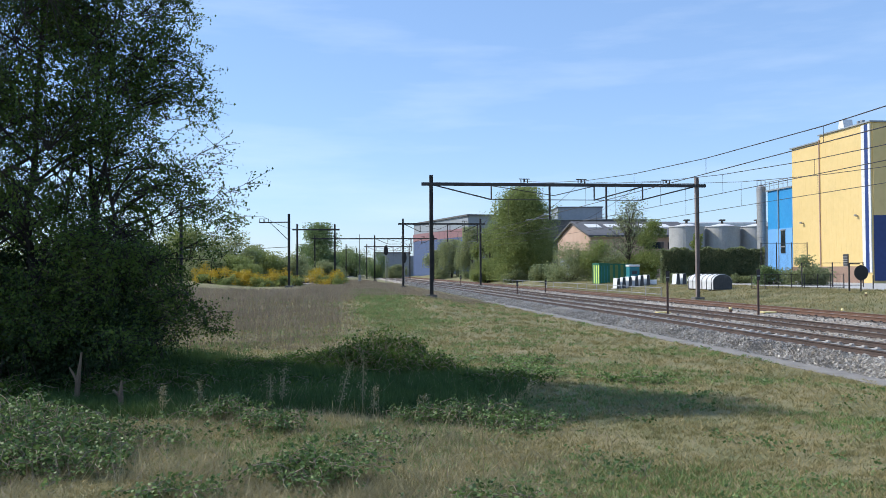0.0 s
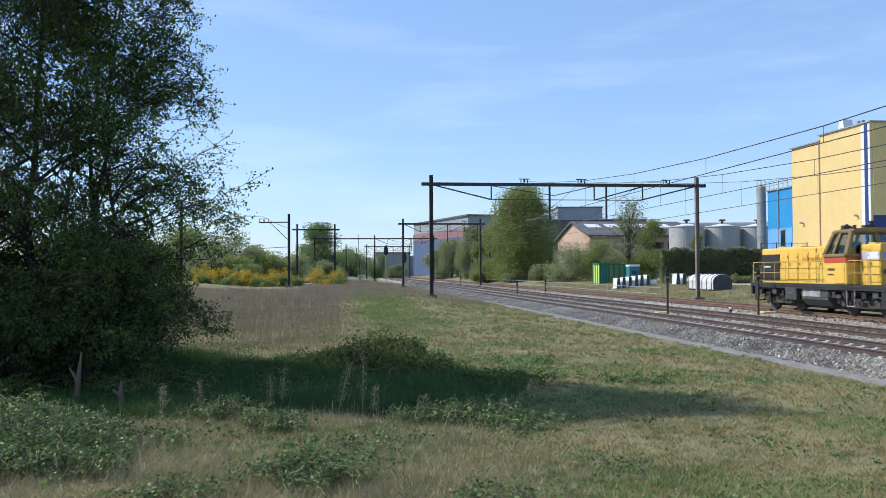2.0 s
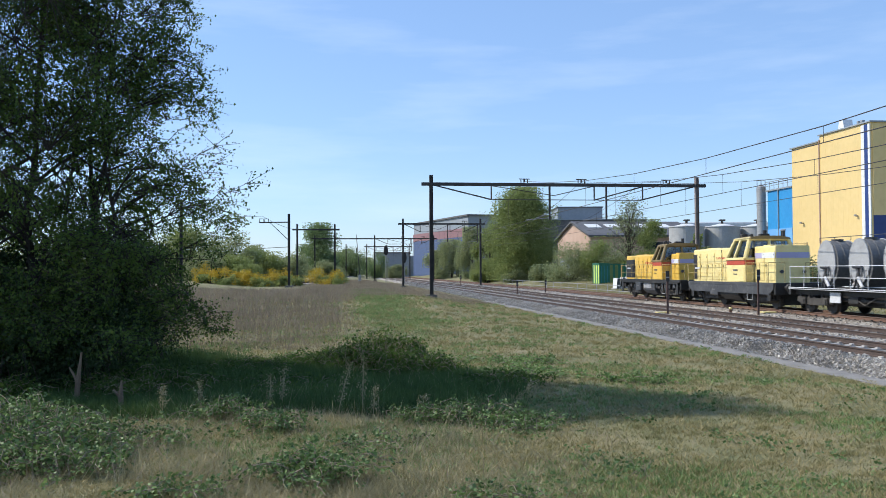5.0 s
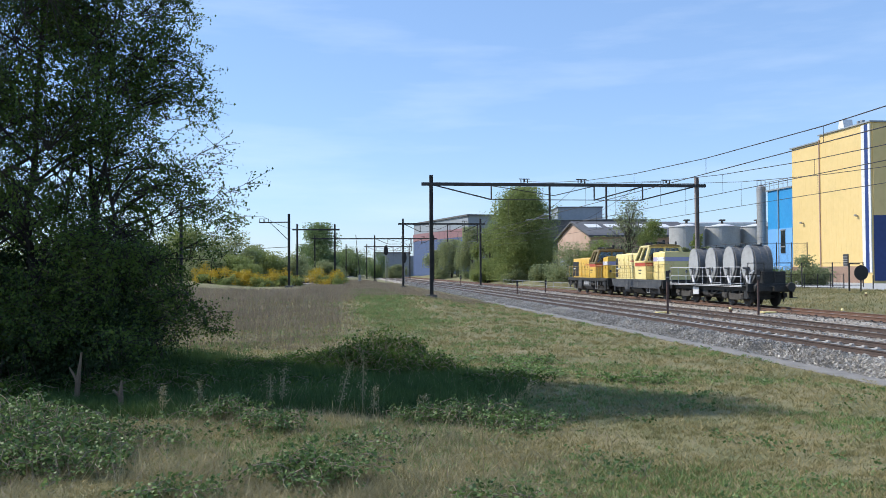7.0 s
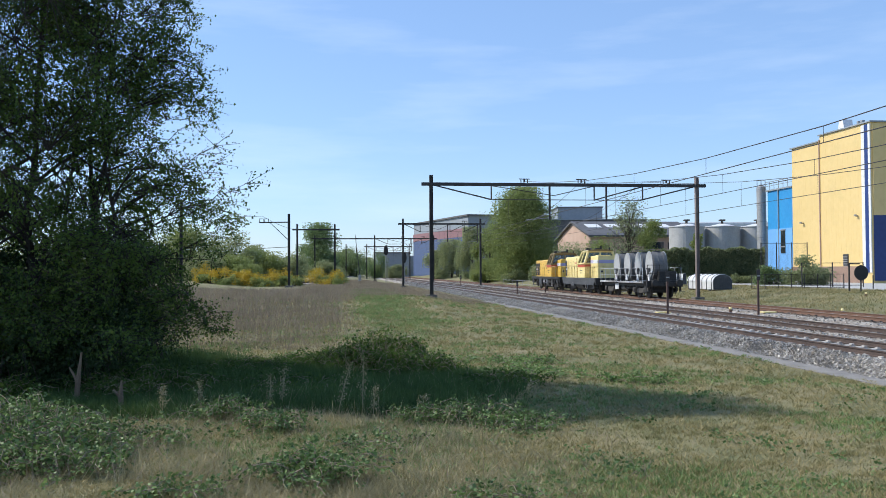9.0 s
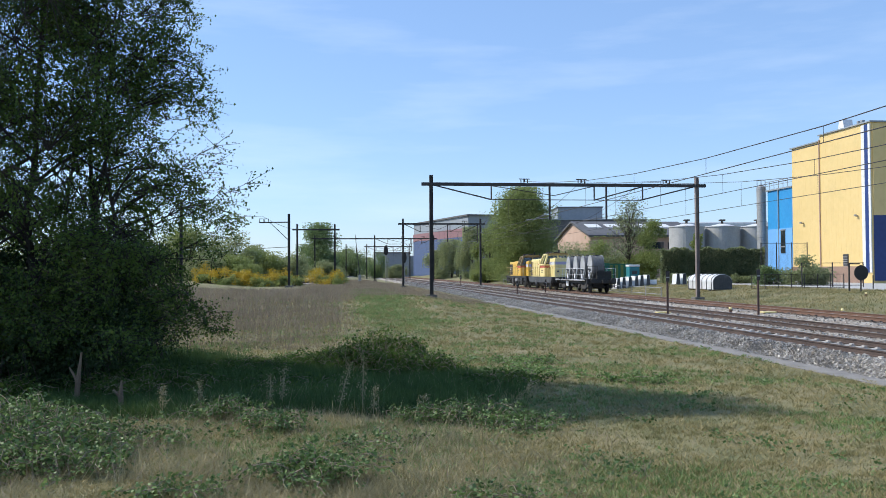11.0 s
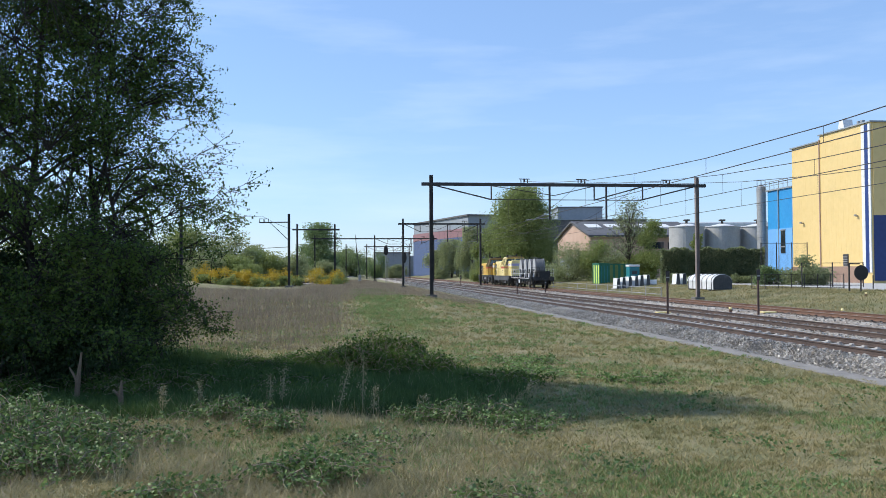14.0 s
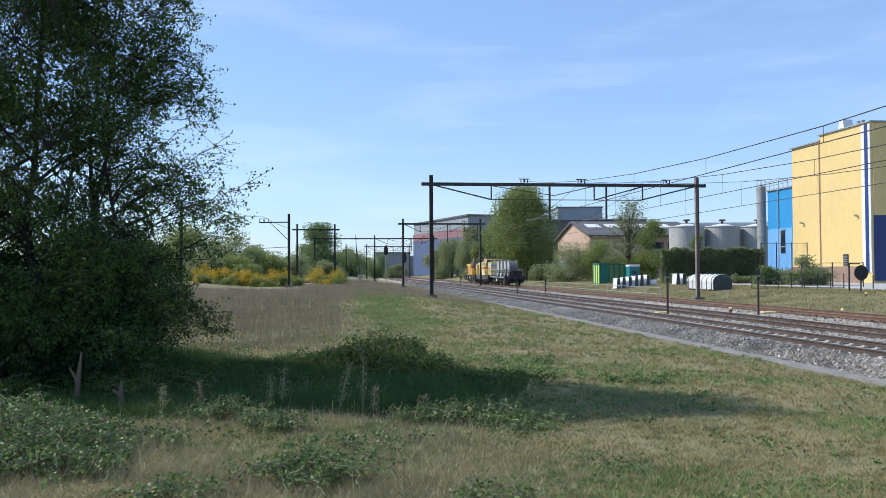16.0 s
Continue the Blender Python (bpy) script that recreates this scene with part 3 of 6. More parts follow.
    zt = roof_z - .17
    for k in range(4):
        a, b, c, d = Vector((*foot[k], sill)), Vector((*foot[(k + 1) % 4], sill)), Vector((*head[(k + 1) % 4], zt)), Vector((*head[k], zt))
        rod(up, a, d, .11, seg=8)
        rod(up, a, b, .08, seg=6)
        rod(up, d, c, .09, seg=6)
        for q in ((.5,) if k in (0, 2) else (.42,)):
            rod(up, a.lerp(b, q), d.lerp(c, q), .08, seg=6)
        inset = Vector((0, 0, 0)) + (Vector((0, (c0 + c1) / 2, sill)) - (a + b) / 2).normalized() * .03
        g = bmesh.new()
        g.faces.new([g.verts.new(p + inset) for p in (a, b, c, d)])
        bmesh.ops.solidify(g, geom=g.faces[:], thickness=.02)
        part("windscreen" if k in (0, 2) else "side_window", g, M_GLASS, cb, "dark reflecting glass")
    part("window_frame", up, body if valance > .4 else M_ROOF_BROWN, cb)
    part("control_desk", boxes((-.9, .9, c1 - .75, c1 - .35, sill - .05, sill + .22), bevel=.04), M_BLACK, cb)
    for x in (-.55, .55):
        part("driver_seat", boxes((x - .22, x + .22, (c0 + c1) / 2 - .2, (c0 + c1) / 2 + .2, sill - .02, sill + .06), (x - .2, x + .2, (c0 + c1) / 2 - .24, (c0 + c1) / 2 - .14, sill + .06, sill + .6), bevel=.04), M_BLACK, cb)
    rf = bmesh.new()
    prism(rf, [(-w + .26, zt), (w - .26, zt), (w - .38, roof_z - .08), (w * .4, roof_z), (-w * .4, roof_z), (-w + .38, roof_z - .08)], 1, c0 + slant * .5 - .16, c1 - slant + .16)
    part("cab_roof", rf, roof_mat, cb)
    part("roof_unit", boxes((-.3, .2, c0 + slant + .1, c0 + slant + .4, roof_z - .02, roof_z + .12), bevel=.03), M_BLACK, cb)
    part("exhaust", rod(bmesh.new(), (.5, c1 - slant - .2, roof_z), (.5, c1 - slant - .2, roof_z + .34), .1, seg=12), M_BLACK, cb)
    part("fan_cowl", boxes((-.85, -.5, c1 - slant - .3, c1 - slant - .05, roof_z - .08, roof_z + .14), bevel=.05), M_GRIMY, cb)
    part("beacon", rod(bmesh.new(), (.9, c0 + slant, roof_z - .1), (.9, c0 + slant, roof_z + .2), .08, .05, seg=10), M_BLACK, cb)
    part("horn", rod(bmesh.new(), (-.7, c1 - slant - .3, roof_z - .1), (-.7, c1 - slant - .3, roof_z + .18), .06, seg=10), M_BLACK, cb)
    part("horn", rod(bmesh.new(), (-.2, c1 - slant + .1, roof_z + .06), (-.2, c1 - slant + .5, roof_z + .1), .05, .1, seg=10), M_BLACK, cb)
    part("roof_lamp", rod(bmesh.new(), (-.9, c0 + slant - .1, roof_z - .12), (-.9, c0 + slant - .1, roof_z + .1), .07, seg=10), M_BLACK, cb)
    # stripe along the cab and the pale flag panel on the short hood
    for x in (-w - .008, w + .008):
        part("stripe", boxes((x - .012, x + .012, c0 + .02, c1 - .02, sill - .30, sill - .03)), M_RED, cb, "red painted band")
        part("cab_door", boxes((x - .015, x + .015, c0 + .12, c0 + .72, deck + .05, sill - .34), bevel=.01), body, cb)
        part("dark_bar", boxes((x - .02, x + .02, c0 + .85, c0 + 1.35, sill - .62, sill - .54), (x - .02, x + .02, c0 + .95, c0 + 1.35, sill - .82, sill - .77)), M_FRAME, cb, "dark unreadable lettering")
    for y, e in ((c0, -1), (c1, 1)):
        part("stripe", boxes((-w + .02, w - .02, y + e * .008 - .01, y + e * .008 + .01, sill - .30, sill - .03)), M_RED, cb, "red painted band")
    r0, r1 = rear_hood
    for x in (-halves[1] - .035, halves[1] + .035):
        part("pale_panel", boxes((x - .006, x + .006, r0 + .02, r0 + (r1 - r0) * .62, hood_z - .62, hood_z - .34)), M_WHITE, t, "white painted panel")
        part("violet_panel", boxes((x - .006, x + .006, r0 + (r1 - r0) * .62, r1 - .08, hood_z - .62, hood_z - .34)), M_LILAC, t, "pale violet painted panel")
    part("end_band", boxes((-halves[1] + .03, halves[1] - .03, r0 - .012, r0 + .004, hood_z - .62, hood_z - .34)), M_LILAC, t)
    for x in (-1.42, 1.42):
        handrail(t, x, c1 + .15, b1 + .25, deck, 7, mat=M_RAIL_PAINT)
        handrail(t, x, r0 - .1, c0 - .12, deck, 4, mat=M_RAIL_PAINT)
    for y in (b1 + .3, r0 - .25):
        for x in (-1, 1):
            part("handrail", rods([((x * 1.42, y, deck), (x * 1.42, y, deck + 1), .02), ((x * 1.42, y, deck + 1), (x * .55, y, deck + 1), .02), ((x * .55, y, deck + 1), (x * .55, y, deck), .02)]), M_RAIL_PAINT, t)
    for x in (-.6, .6):
        for y, e in ((b1 + .03, 1), (r0 - .03, -1)):
            lamp = bmesh.new()
            drum(lamp, (x, y, deck + .55), (0, 1, 0), .09, .05, 16)
            part("headlight", lamp, M_FRAME, t)
    return t


def hopper_wagon(m):
    t = thing("hopper_wagon", m, "grey four-drum hopper wagon on a black frame", "freight wagon", "vehicles of the works train")
    L = 10.9
    fr = bmesh.new()
    for x in (-1.0, 1.0):
        box(fr, x - .06, x + .06, -L + .3, -.3, .80, 1.12, bevel=.015)
    for y in (-.4, -3.0, -5.6, -8.2, -10.9):
        box(fr, -1.0, 1.0, y - .07, y + .07, .84, 1.08)
    part("underframe", fr, M_BLACK, t)
    for x in (-1.42, 1.38):
        part("deck_edge", boxes((x, x + .04, -10.3, -.35, 1.04, 1.14), bevel=.01), M_PALE_GREY, t, "pale walkway edge")
        part("walkway", boxes((x * .86 - .2, x * .86 + .2, -10.3, -.35, 1.07, 1.11)), M_BLACK, t)
    for y, out in ((-.25, 1), (-L + .25, -1)):
        part("headstock", boxes((-1.3, 1.3, y - .1, y + .1, .78, 1.22), bevel=.02), M_BLACK, t)
        buffers(t, y + out * .1, out)
    bogie(t, -2.1, wb=.9)
    bogie(t, -L + 2.1, wb=.95)
    part("belly", boxes((-.5, .5, -9.8, -1.0, .35, .84), bevel=.05), M_BLACK, t, "black brake gear under the frame")
    part("brake_gear", rods([((-.9, -7.6, .62), (-.9, -4, .62), .05), ((-1.0, -5.7, .45), (-1.0, -4.7, .85), .035), ((-1.0, -5.7, .45), (-1.0, -6.7, .85), .035)]), M_GRIMY, t)
    part("air_tank", drum(bmesh.new(), (-.7, -5.0, .62), (0, 1, 0), .22, .6, 18), M_BLACK, t)
    part("sign_plate", boxes((-1.16, -1.12, -4.2, -3.4, .5, .95), bevel=.01), M_PALE_GREY, t, "pale plate with unreadable marks")
    part("valve_chest", boxes((-1.05, -.7, -5.3, -4.6, .5, .8), bevel=.03), M_BLACK, t)
    outline = oval(0, 2.30, .72, .97, 0, math.pi, 23) + [(-.72, 2.05), (-.60, 1.78), (-.2, 1.30), (.2, 1.30), (.60, 1.78), (.72, 2.05)]
    for c in (-2.3, -4.8, -7.2, -9.45):
        v = new("hopper")
        v.parent, v.location = t, (0, c, 0)
        shell = oval(0, 2.30, .84, .94, 0, math.pi, 23) + [(-.84, 2.0), (-.7, 1.6), (-.3, 1.2), (.3, 1.2), (.7, 1.6), (.84, 2.0)]
        part("shell", prism(bmesh.new(), shell, 0, -.58, .36), M_DRUM, v, "dull grey sheet-metal drum with a tapered base")
        for x in (-.66, .38):
            part("end_plate", prism(bmesh.new(), outline, 0, x, x + .05), M_PLATE, v, "pale flat end plate")
        part("strut", rods([((-.72, 0, 1.14), (-.70, 0, 2.02), .06), ((-.74, .24, 1.15), (-.70, 0, 1.9), .045), ((-.73, -.30, 2.05), (-.73, .30, 2.05), .065), ((-.73, -.3, 2.05), (-.78, -.36, 1.65), .05)]), M_FRAME, v)
        part("discharge_pipe", rods([((-.74, -.05, 1.60), (-.86, -.55, 1.18), .07)]), M_PALE_GREY, v)
        part("hatch", drum(bmesh.new(), (-.1, 0, 3.26), (0, 0, 1), .26, .05, 18), M_FRAME, v)
        for x in (-.25, .15):
            part("seam", rods([((x, .845 * math.cos(q), 2.30 + .945 * math.sin(q)), (x, .845 * math.cos(q + .26), 2.30 + .945 * math.sin(q + .26)), .02) for q in np.arange(0, math.pi - .2, .26)], 5), M_DRUM, v)
    part("control_box", boxes((-.35, .95, -10.5, -10.1, 1.14, 1.86), bevel=.03), M_BLACK, t)
    part("upright_pipe", rods([((-.95, -10.3, 1.1), (-.95, -10.3, 1.75), .035), ((-.95, -10.3, 1.75), (-.8, -10.5, 1.9), .035)]), M_PALE_GREY, t)
    handrail(t, -1.40, -10.2, -.5, 1.12, 9, h=.98, mat=M_PALE_GREY)
    handrail(t, 1.40, -10.2, -.5, 1.12, 9, h=.98, mat=M_PALE_GREY)
    for x in (-1, 1):
        part("end_rail", rods([((x * 1.2, -10.6, 1.1), (x * 1.2, -10.6, 2.3), .022), ((x * 1.2, -10.6, 2.3), (x * .3, -10.6, 2.3), .022), ((x * .3, -10.6, 2.3), (x * .3, -10.6, 1.1), .022), ((x * 1.2, -10.6, 1.7), (x * .3, -10.6, 1.7), .018)]), M_BLACK, t)
        part("step", boxes((x * 1.25 - .15, x * 1.25 + .15, -10.9, -10.6, .45, .49), (x * 1.25 - .17, x * 1.25 - .14, -10.92, -10.58, .45, .85)), M_BLACK, t)
    part("roof_walk", rods([((-.3, -9.8, 3.40), (-.3, -1.2, 3.40), .016)] + [((-.3, y, 3.2), (-.3, y, 3.40), .014) for y in np.linspace(-9.8, -1.2, 8)]), M_FRAME, t)
    return t


def front_at(t):
    """How far the train's front has come along the siding, in metres, at t seconds."""
    return 1.07 * (0.00116007 * t ** 3 + 0.0640454 * t * t + 6.00187 * t + 26.6585) + 1.07 - 0.505 * max(0.0, t - 8.5) ** 1.5 - 0.45 * float(smooth01(t, 7.2, 9.0))


loco_a = locomotive(train_pose(front_at(0), 0.1), "yellow diesel shunting locomotive with a red band, leading", M_YELLOW, "", 11.5,
                    (-6.7, -0.5), (-8.4, -6.75), (-9.8, -8.45), 1.32, 3.72, 3.0, .28, .24, M_ROOF_BROWN, (1.08, .80))
loco_b = locomotive(train_pose(front_at(0), 12.95), "pale yellow diesel shunting locomotive with a red band, second", M_YELLOW2, "", 10.35,
                    (-5.1, -.15), (-7.3, -5.15), (-9.5, -7.35), 1.30, 3.74, 3.16, .36, .58, M_ROOF_BROWN, (1.16, .90))
wagon = hopper_wagon(train_pose(front_at(0), 24.25))
TRAIN = [(loco_a, 0.1), (loco_b, 12.95), (wagon, 24.25)]


def motions():
    steps = [0.5 * k for k in range(33)]
    for ob, u in TRAIN:
        walk(ob, [(t, train_pose(front_at(t), u)) for t in steps])
    start = front_at(0)
    spin = [k * 0.05 for k in range(321)]
    for w, r in WHEELS:
        home = Matrix.Translation(w.location)
        walk(w, [(t, home @ Matrix.Rotation(-(front_at(t) - start) / r, 4, "X")) for t in spin])
    walk(boom_arm, [(t, boom_home @ Matrix.Rotation(radians(a), 4, "Y")) for t, a in BOOM_SWING])


# ---- overhead line ----
def portal(o0, o1, s, top, beam_z, hangs, label, mats, extra=()):
    t = thing("catenary_portal", RAIL @ pose(0, s, 0), label, "railway portal", "overhead line supports")
    for o, mt in zip((o0, o1), mats):
        x, y = o * C7 - s * S7, o * S7 + s * C7
        g = float(ground_z(x, y))
        part("mast", boxes((o - .13, o - .11, -.13, .13, g, top), (o + .11, o + .13, -.13, .13, g, top), (o - .11, o + .11, -.012, .012, g, top)), mt, t, "steel H-section mast")
        part("foundation", boxes((o - .38, o + .38, -.38, .38, g - .3, g + .22), bevel=.04), M_FOOT, t, "weathered concrete footing")
    b = bmesh.new()
    box(b, o0 - .7, o1 + .7, -.09, -.06, beam_z - .12, beam_z + .12)
    box(b, o0 - .7, o1 + .7, .06, .09, beam_z - .12, beam_z + .12)
    for o in np.arange(o0, o1, 1.2):
        box(b, o - .04, o + .04, -.06, .06, beam_z - .1, beam_z + .1)
    part("beam", b, M_MAST, t)
    if hangs:
        tr = []
        low = beam_z - 1.12
        w = o1 - o0
        tr += [((o0 + .3, 0, beam_z - .1), (o0 + w * .22, 0, low), .05), ((o0 + w * .22, 0, low), (o1 - w * .22, 0, low), .03), ((o1 - w * .22, 0, low), (o1 - .3, 0, beam_z - .1), .05)]
        for q in (.22, .605, .79):
            tr.append(((o0 + w * q, 0, beam_z), (o0 + w * q, 0, low), .055))
        tr += [((o0 + w * .22, 0, beam_z - .1), (o0 + w * .46, 0, low + .3), .03), ((o0 + w * .605, 0, low), (o0 + w * .79, 0, beam_z - .1), .045), ((o0 + w * .46, 0, low + .35), (o0 + w * .6, 0, beam_z - .1), .03)]
        part("truss", rods(tr), M_MAST, t)
    for o in hangs:
        part("drop_post", boxes((o + 1.85, o + 1.97, -.06, .06, beam_z - 2.6, beam_z)), M_MAST, t)
        part("registration_arm", rods([((o + 1.9, 0, beam_z - 2.45), (o + .1, 0, beam_z - 2.62), .028), ((o + 1.9, 0, beam_z - 2.1), (o + .7, 0, beam_z - 2.56), .02)]), M_MAST_GREY, t)
    for o in (*hangs, *extra):
        part("insulator_bracket", rods([((o - .25, 0, beam_z + .1), (o - .25, 0, beam_z + .42), .035), ((o + .25, 0, beam_z + .1), (o + .25, 0, beam_z + .42), .035), ((o - .4, 0, beam_z + .42), (o + .4, 0, beam_z + .42), .035), ((o, 0, beam_z + .42), (o, 0, beam_z + .18), .07)]), M_MAST, t)
    return t


portal(6.9, 27.2, 63.4, 9.36, 8.70, (NEAR, SECOND), "wide dark steel portal spanning three tracks on two masts", (M_MAST, M_MAST_DULL), extra=(24.8,))
portal(9.4, 20.5, 123.4, 9.75, 9.0, (NEAR, SECOND), "dark steel portal over the main lines", (M_MAST, M_MAST))
portal(8.0, 20.4, 183.0, 9.8, 9.1, (NEAR, SECOND), "far dark steel portal over the main lines", (M_MAST, M_MAST))
portal(8.4, 20.4, 243.0, 9.8, 9.1, (NEAR, SECOND), "far dark steel portal over the main lines", (M_MAST, M_MAST))


def wire(name, o, z0, sag, s_list, label):
    """A wire over a track: straight, or hanging by sag metres in each span."""
    cu = bpy.data.curves.new(name, "CURVE")
    cu.dimensions, cu.bevel_depth, cu.bevel_resolution = "3D", 0.016, 1
    pts = []
    for a, b in zip(s_list, s_list[1:]):
        for k in range(10):
            q = k / 10
            pts.append((o, a + (b - a) * q, z0 - sag * 4 * q * (1 - q)))
    pts.append((o, s_list[-1], z0))
    sp = cu.splines.new("POLY")
    sp.points.add(len(pts) - 1)
    for p, c in zip(sp.points, pts):
        p.co = (*c, 1)
    cu.materials.append(M_WIRE)
    ob = new(name, cu)
    ob.matrix_world = RAIL
    return tagged(ob, label, "overhead wire", "overhead wires")


SPANS = (-16.6, 63.4, 123.4, 183.0, 243.0, 330.0)
for o in (NEAR, SECOND, THIRD + .4):
    wire("contact_wire", o, RAIL_TOP + 5.6, 0.0, SPANS, "thin dark straight contact wire over the track")
    hung = wire("messenger_wire", o, 8.95, 2.5, SPANS, "thin dark sagging messenger wire over the track")
    dr = []
    for a, b in zip(SPANS[:3], SPANS[1:4]):
        for q in np.arange(.1, .95, .1):
            dr.append(((o, a + (b - a) * q, RAIL_TOP + 5.6), (o, a + (b - a) * q, 8.95 - 2.5 * 4 * q * (1 - q)), .008))
    for one in dr:
        part("dropper", rods([one], 4), M_WIRE, hung)


# ---- level crossing ----
crossing = thing("crossing_barrier", on_ground(4.0, 150), "raised level crossing barrier with a slender boom", "level crossing barrier")
part("barrier_post", boxes((-.25, .25, -.25, .25, 0, 1.1), bevel=.03), M_MAST_GREY, crossing)
BOOM_SWING = [(0.0, -0.5), (1.5, -1.8), (3.5, -3.6), (5.0, -4.8), (6.5, -5.3), (8.0, -6.2), (10.0, -6.4), (16.0, -6.4)]
bb = bmesh.new()
rod(bb, (0, 0, -.6), (0, 0, 7.0), .06, .045, seg=8)
boom_arm = part("boom", bb, M_FRAME, crossing)
boom_home = Matrix.Translation((0, 0, 1.0))
boom_arm.location = (0, 0, 1.0)


# ---- trees and scrub ----
def leaf_cloud(r, lumps, n, size, squash=1.0):
    """Places for leaves, spread over lumps (centre, radius), thicker towards each lump's skin."""
    k = r.integers(0, len(lumps), n)
    c = np.array([l[0] for l in lumps])[k]
    rad = np.array([l[1] for l in lumps])[k]
    v = np.clip(r.normal(size=(n, 3)), -1.8, 1.8) * [.62, .62, .55 * squash]
    out = c + v * rad[:, None]
    low = min(l[0][2] - l[1] * .6 for l in lumps)
    out[:, 2] = np.maximum(out[:, 2], max(low, .02) + r.uniform(0, .1, n))
    return out


def tree(name, x, y, h, w, mat, label, n=9000, leaf=0.3, trunk=0.35, clear=0.12, seed=1, lumps=26, category="tree", depth=None, bare=0.0):
    r = np.random.default_rng(seed)
    z0 = float(ground_z(x, y))
    t = thing(name, pose(x, y, z0), label, category, "trees beside the railway" if category == "tree" else "")
    bm = bmesh.new()
    lean = r.normal(size=2) * .02 * h
    tip = Vector((lean[0], lean[1], h * .8))
    rod(bm, (0, 0, -.2), tip * .45, trunk, trunk * .7, 8)
    rod(bm, tip * .45, tip, trunk * .7, trunk * .15, 7)
    ls = []
    for k in range(lumps):
        q = r.uniform(clear, 1.0)
        wide = w / 2 * math.sin(math.pi * min(1, (.18 + .80 * (q - clear) / (1 - clear)))) ** .7
        a = r.uniform(0, 2 * math.pi)
        d = wide * r.uniform(.25, .85)
        lr = w * r.uniform(.11, .2)
        c = Vector((math.cos(a) * d, math.sin(a) * d * (depth or 1), min(h - lr * .8, h * q)))
        ls.append((tuple(c), lr))
        root = tip * min(.95, max(.15, q * .75))
        mid = root.lerp(c, .5) + Vector((0, 0, .04 * h))
        rod(bm, root, mid, trunk * .28, trunk * .18, 5)
        rod(bm, mid, c, trunk * .18, trunk * .06, 5)
        if bare:
            for j in range(7):
                e = c + Vector(r.normal(size=3)) * lr * 1.1
                rod(bm, mid.lerp(c, r.uniform(.2, 1)), e, trunk * .07, trunk * .02, 4)
    part("trunk", bm, M_BARK, t)
    quads("crown", leaf_quads(leaf_cloud(r, ls, n, leaf), leaf, r=r, aspect=.75), mat, t)
    return t



def tubes(name, segs, mat, parent=None):
    """Four-sided tapered twigs from rows of start, end and the two radii."""
    segs = np.asarray(segs, float)
    a, b, r0, r1 = segs[:, 0:3], segs[:, 3:6], segs[:, 6:7], segs[:, 7:8]
    d = b - a
    d /= np.linalg.norm(d, axis=1, keepdims=True) + 1e-9
    u = np.cross(d, np.where(np.abs(d[:, 2:3]) > .8, [[1.0, 0, 0]], [[0, 0, 1.0]]))
    u /= np.linalg.norm(u, axis=1, keepdims=True) + 1e-9
    w = np.cross(d, u)
    out = []
    ring = [u, w, -u, -w]
    for k in range(4):
        p, q = ring[k], ring[(k + 1) % 4]
        out.append(np.stack([a + p * r0, a + q * r0, b + q * r1, b + p * r1], 1))
    return quads(name, np.concatenate(out), mat, parent)


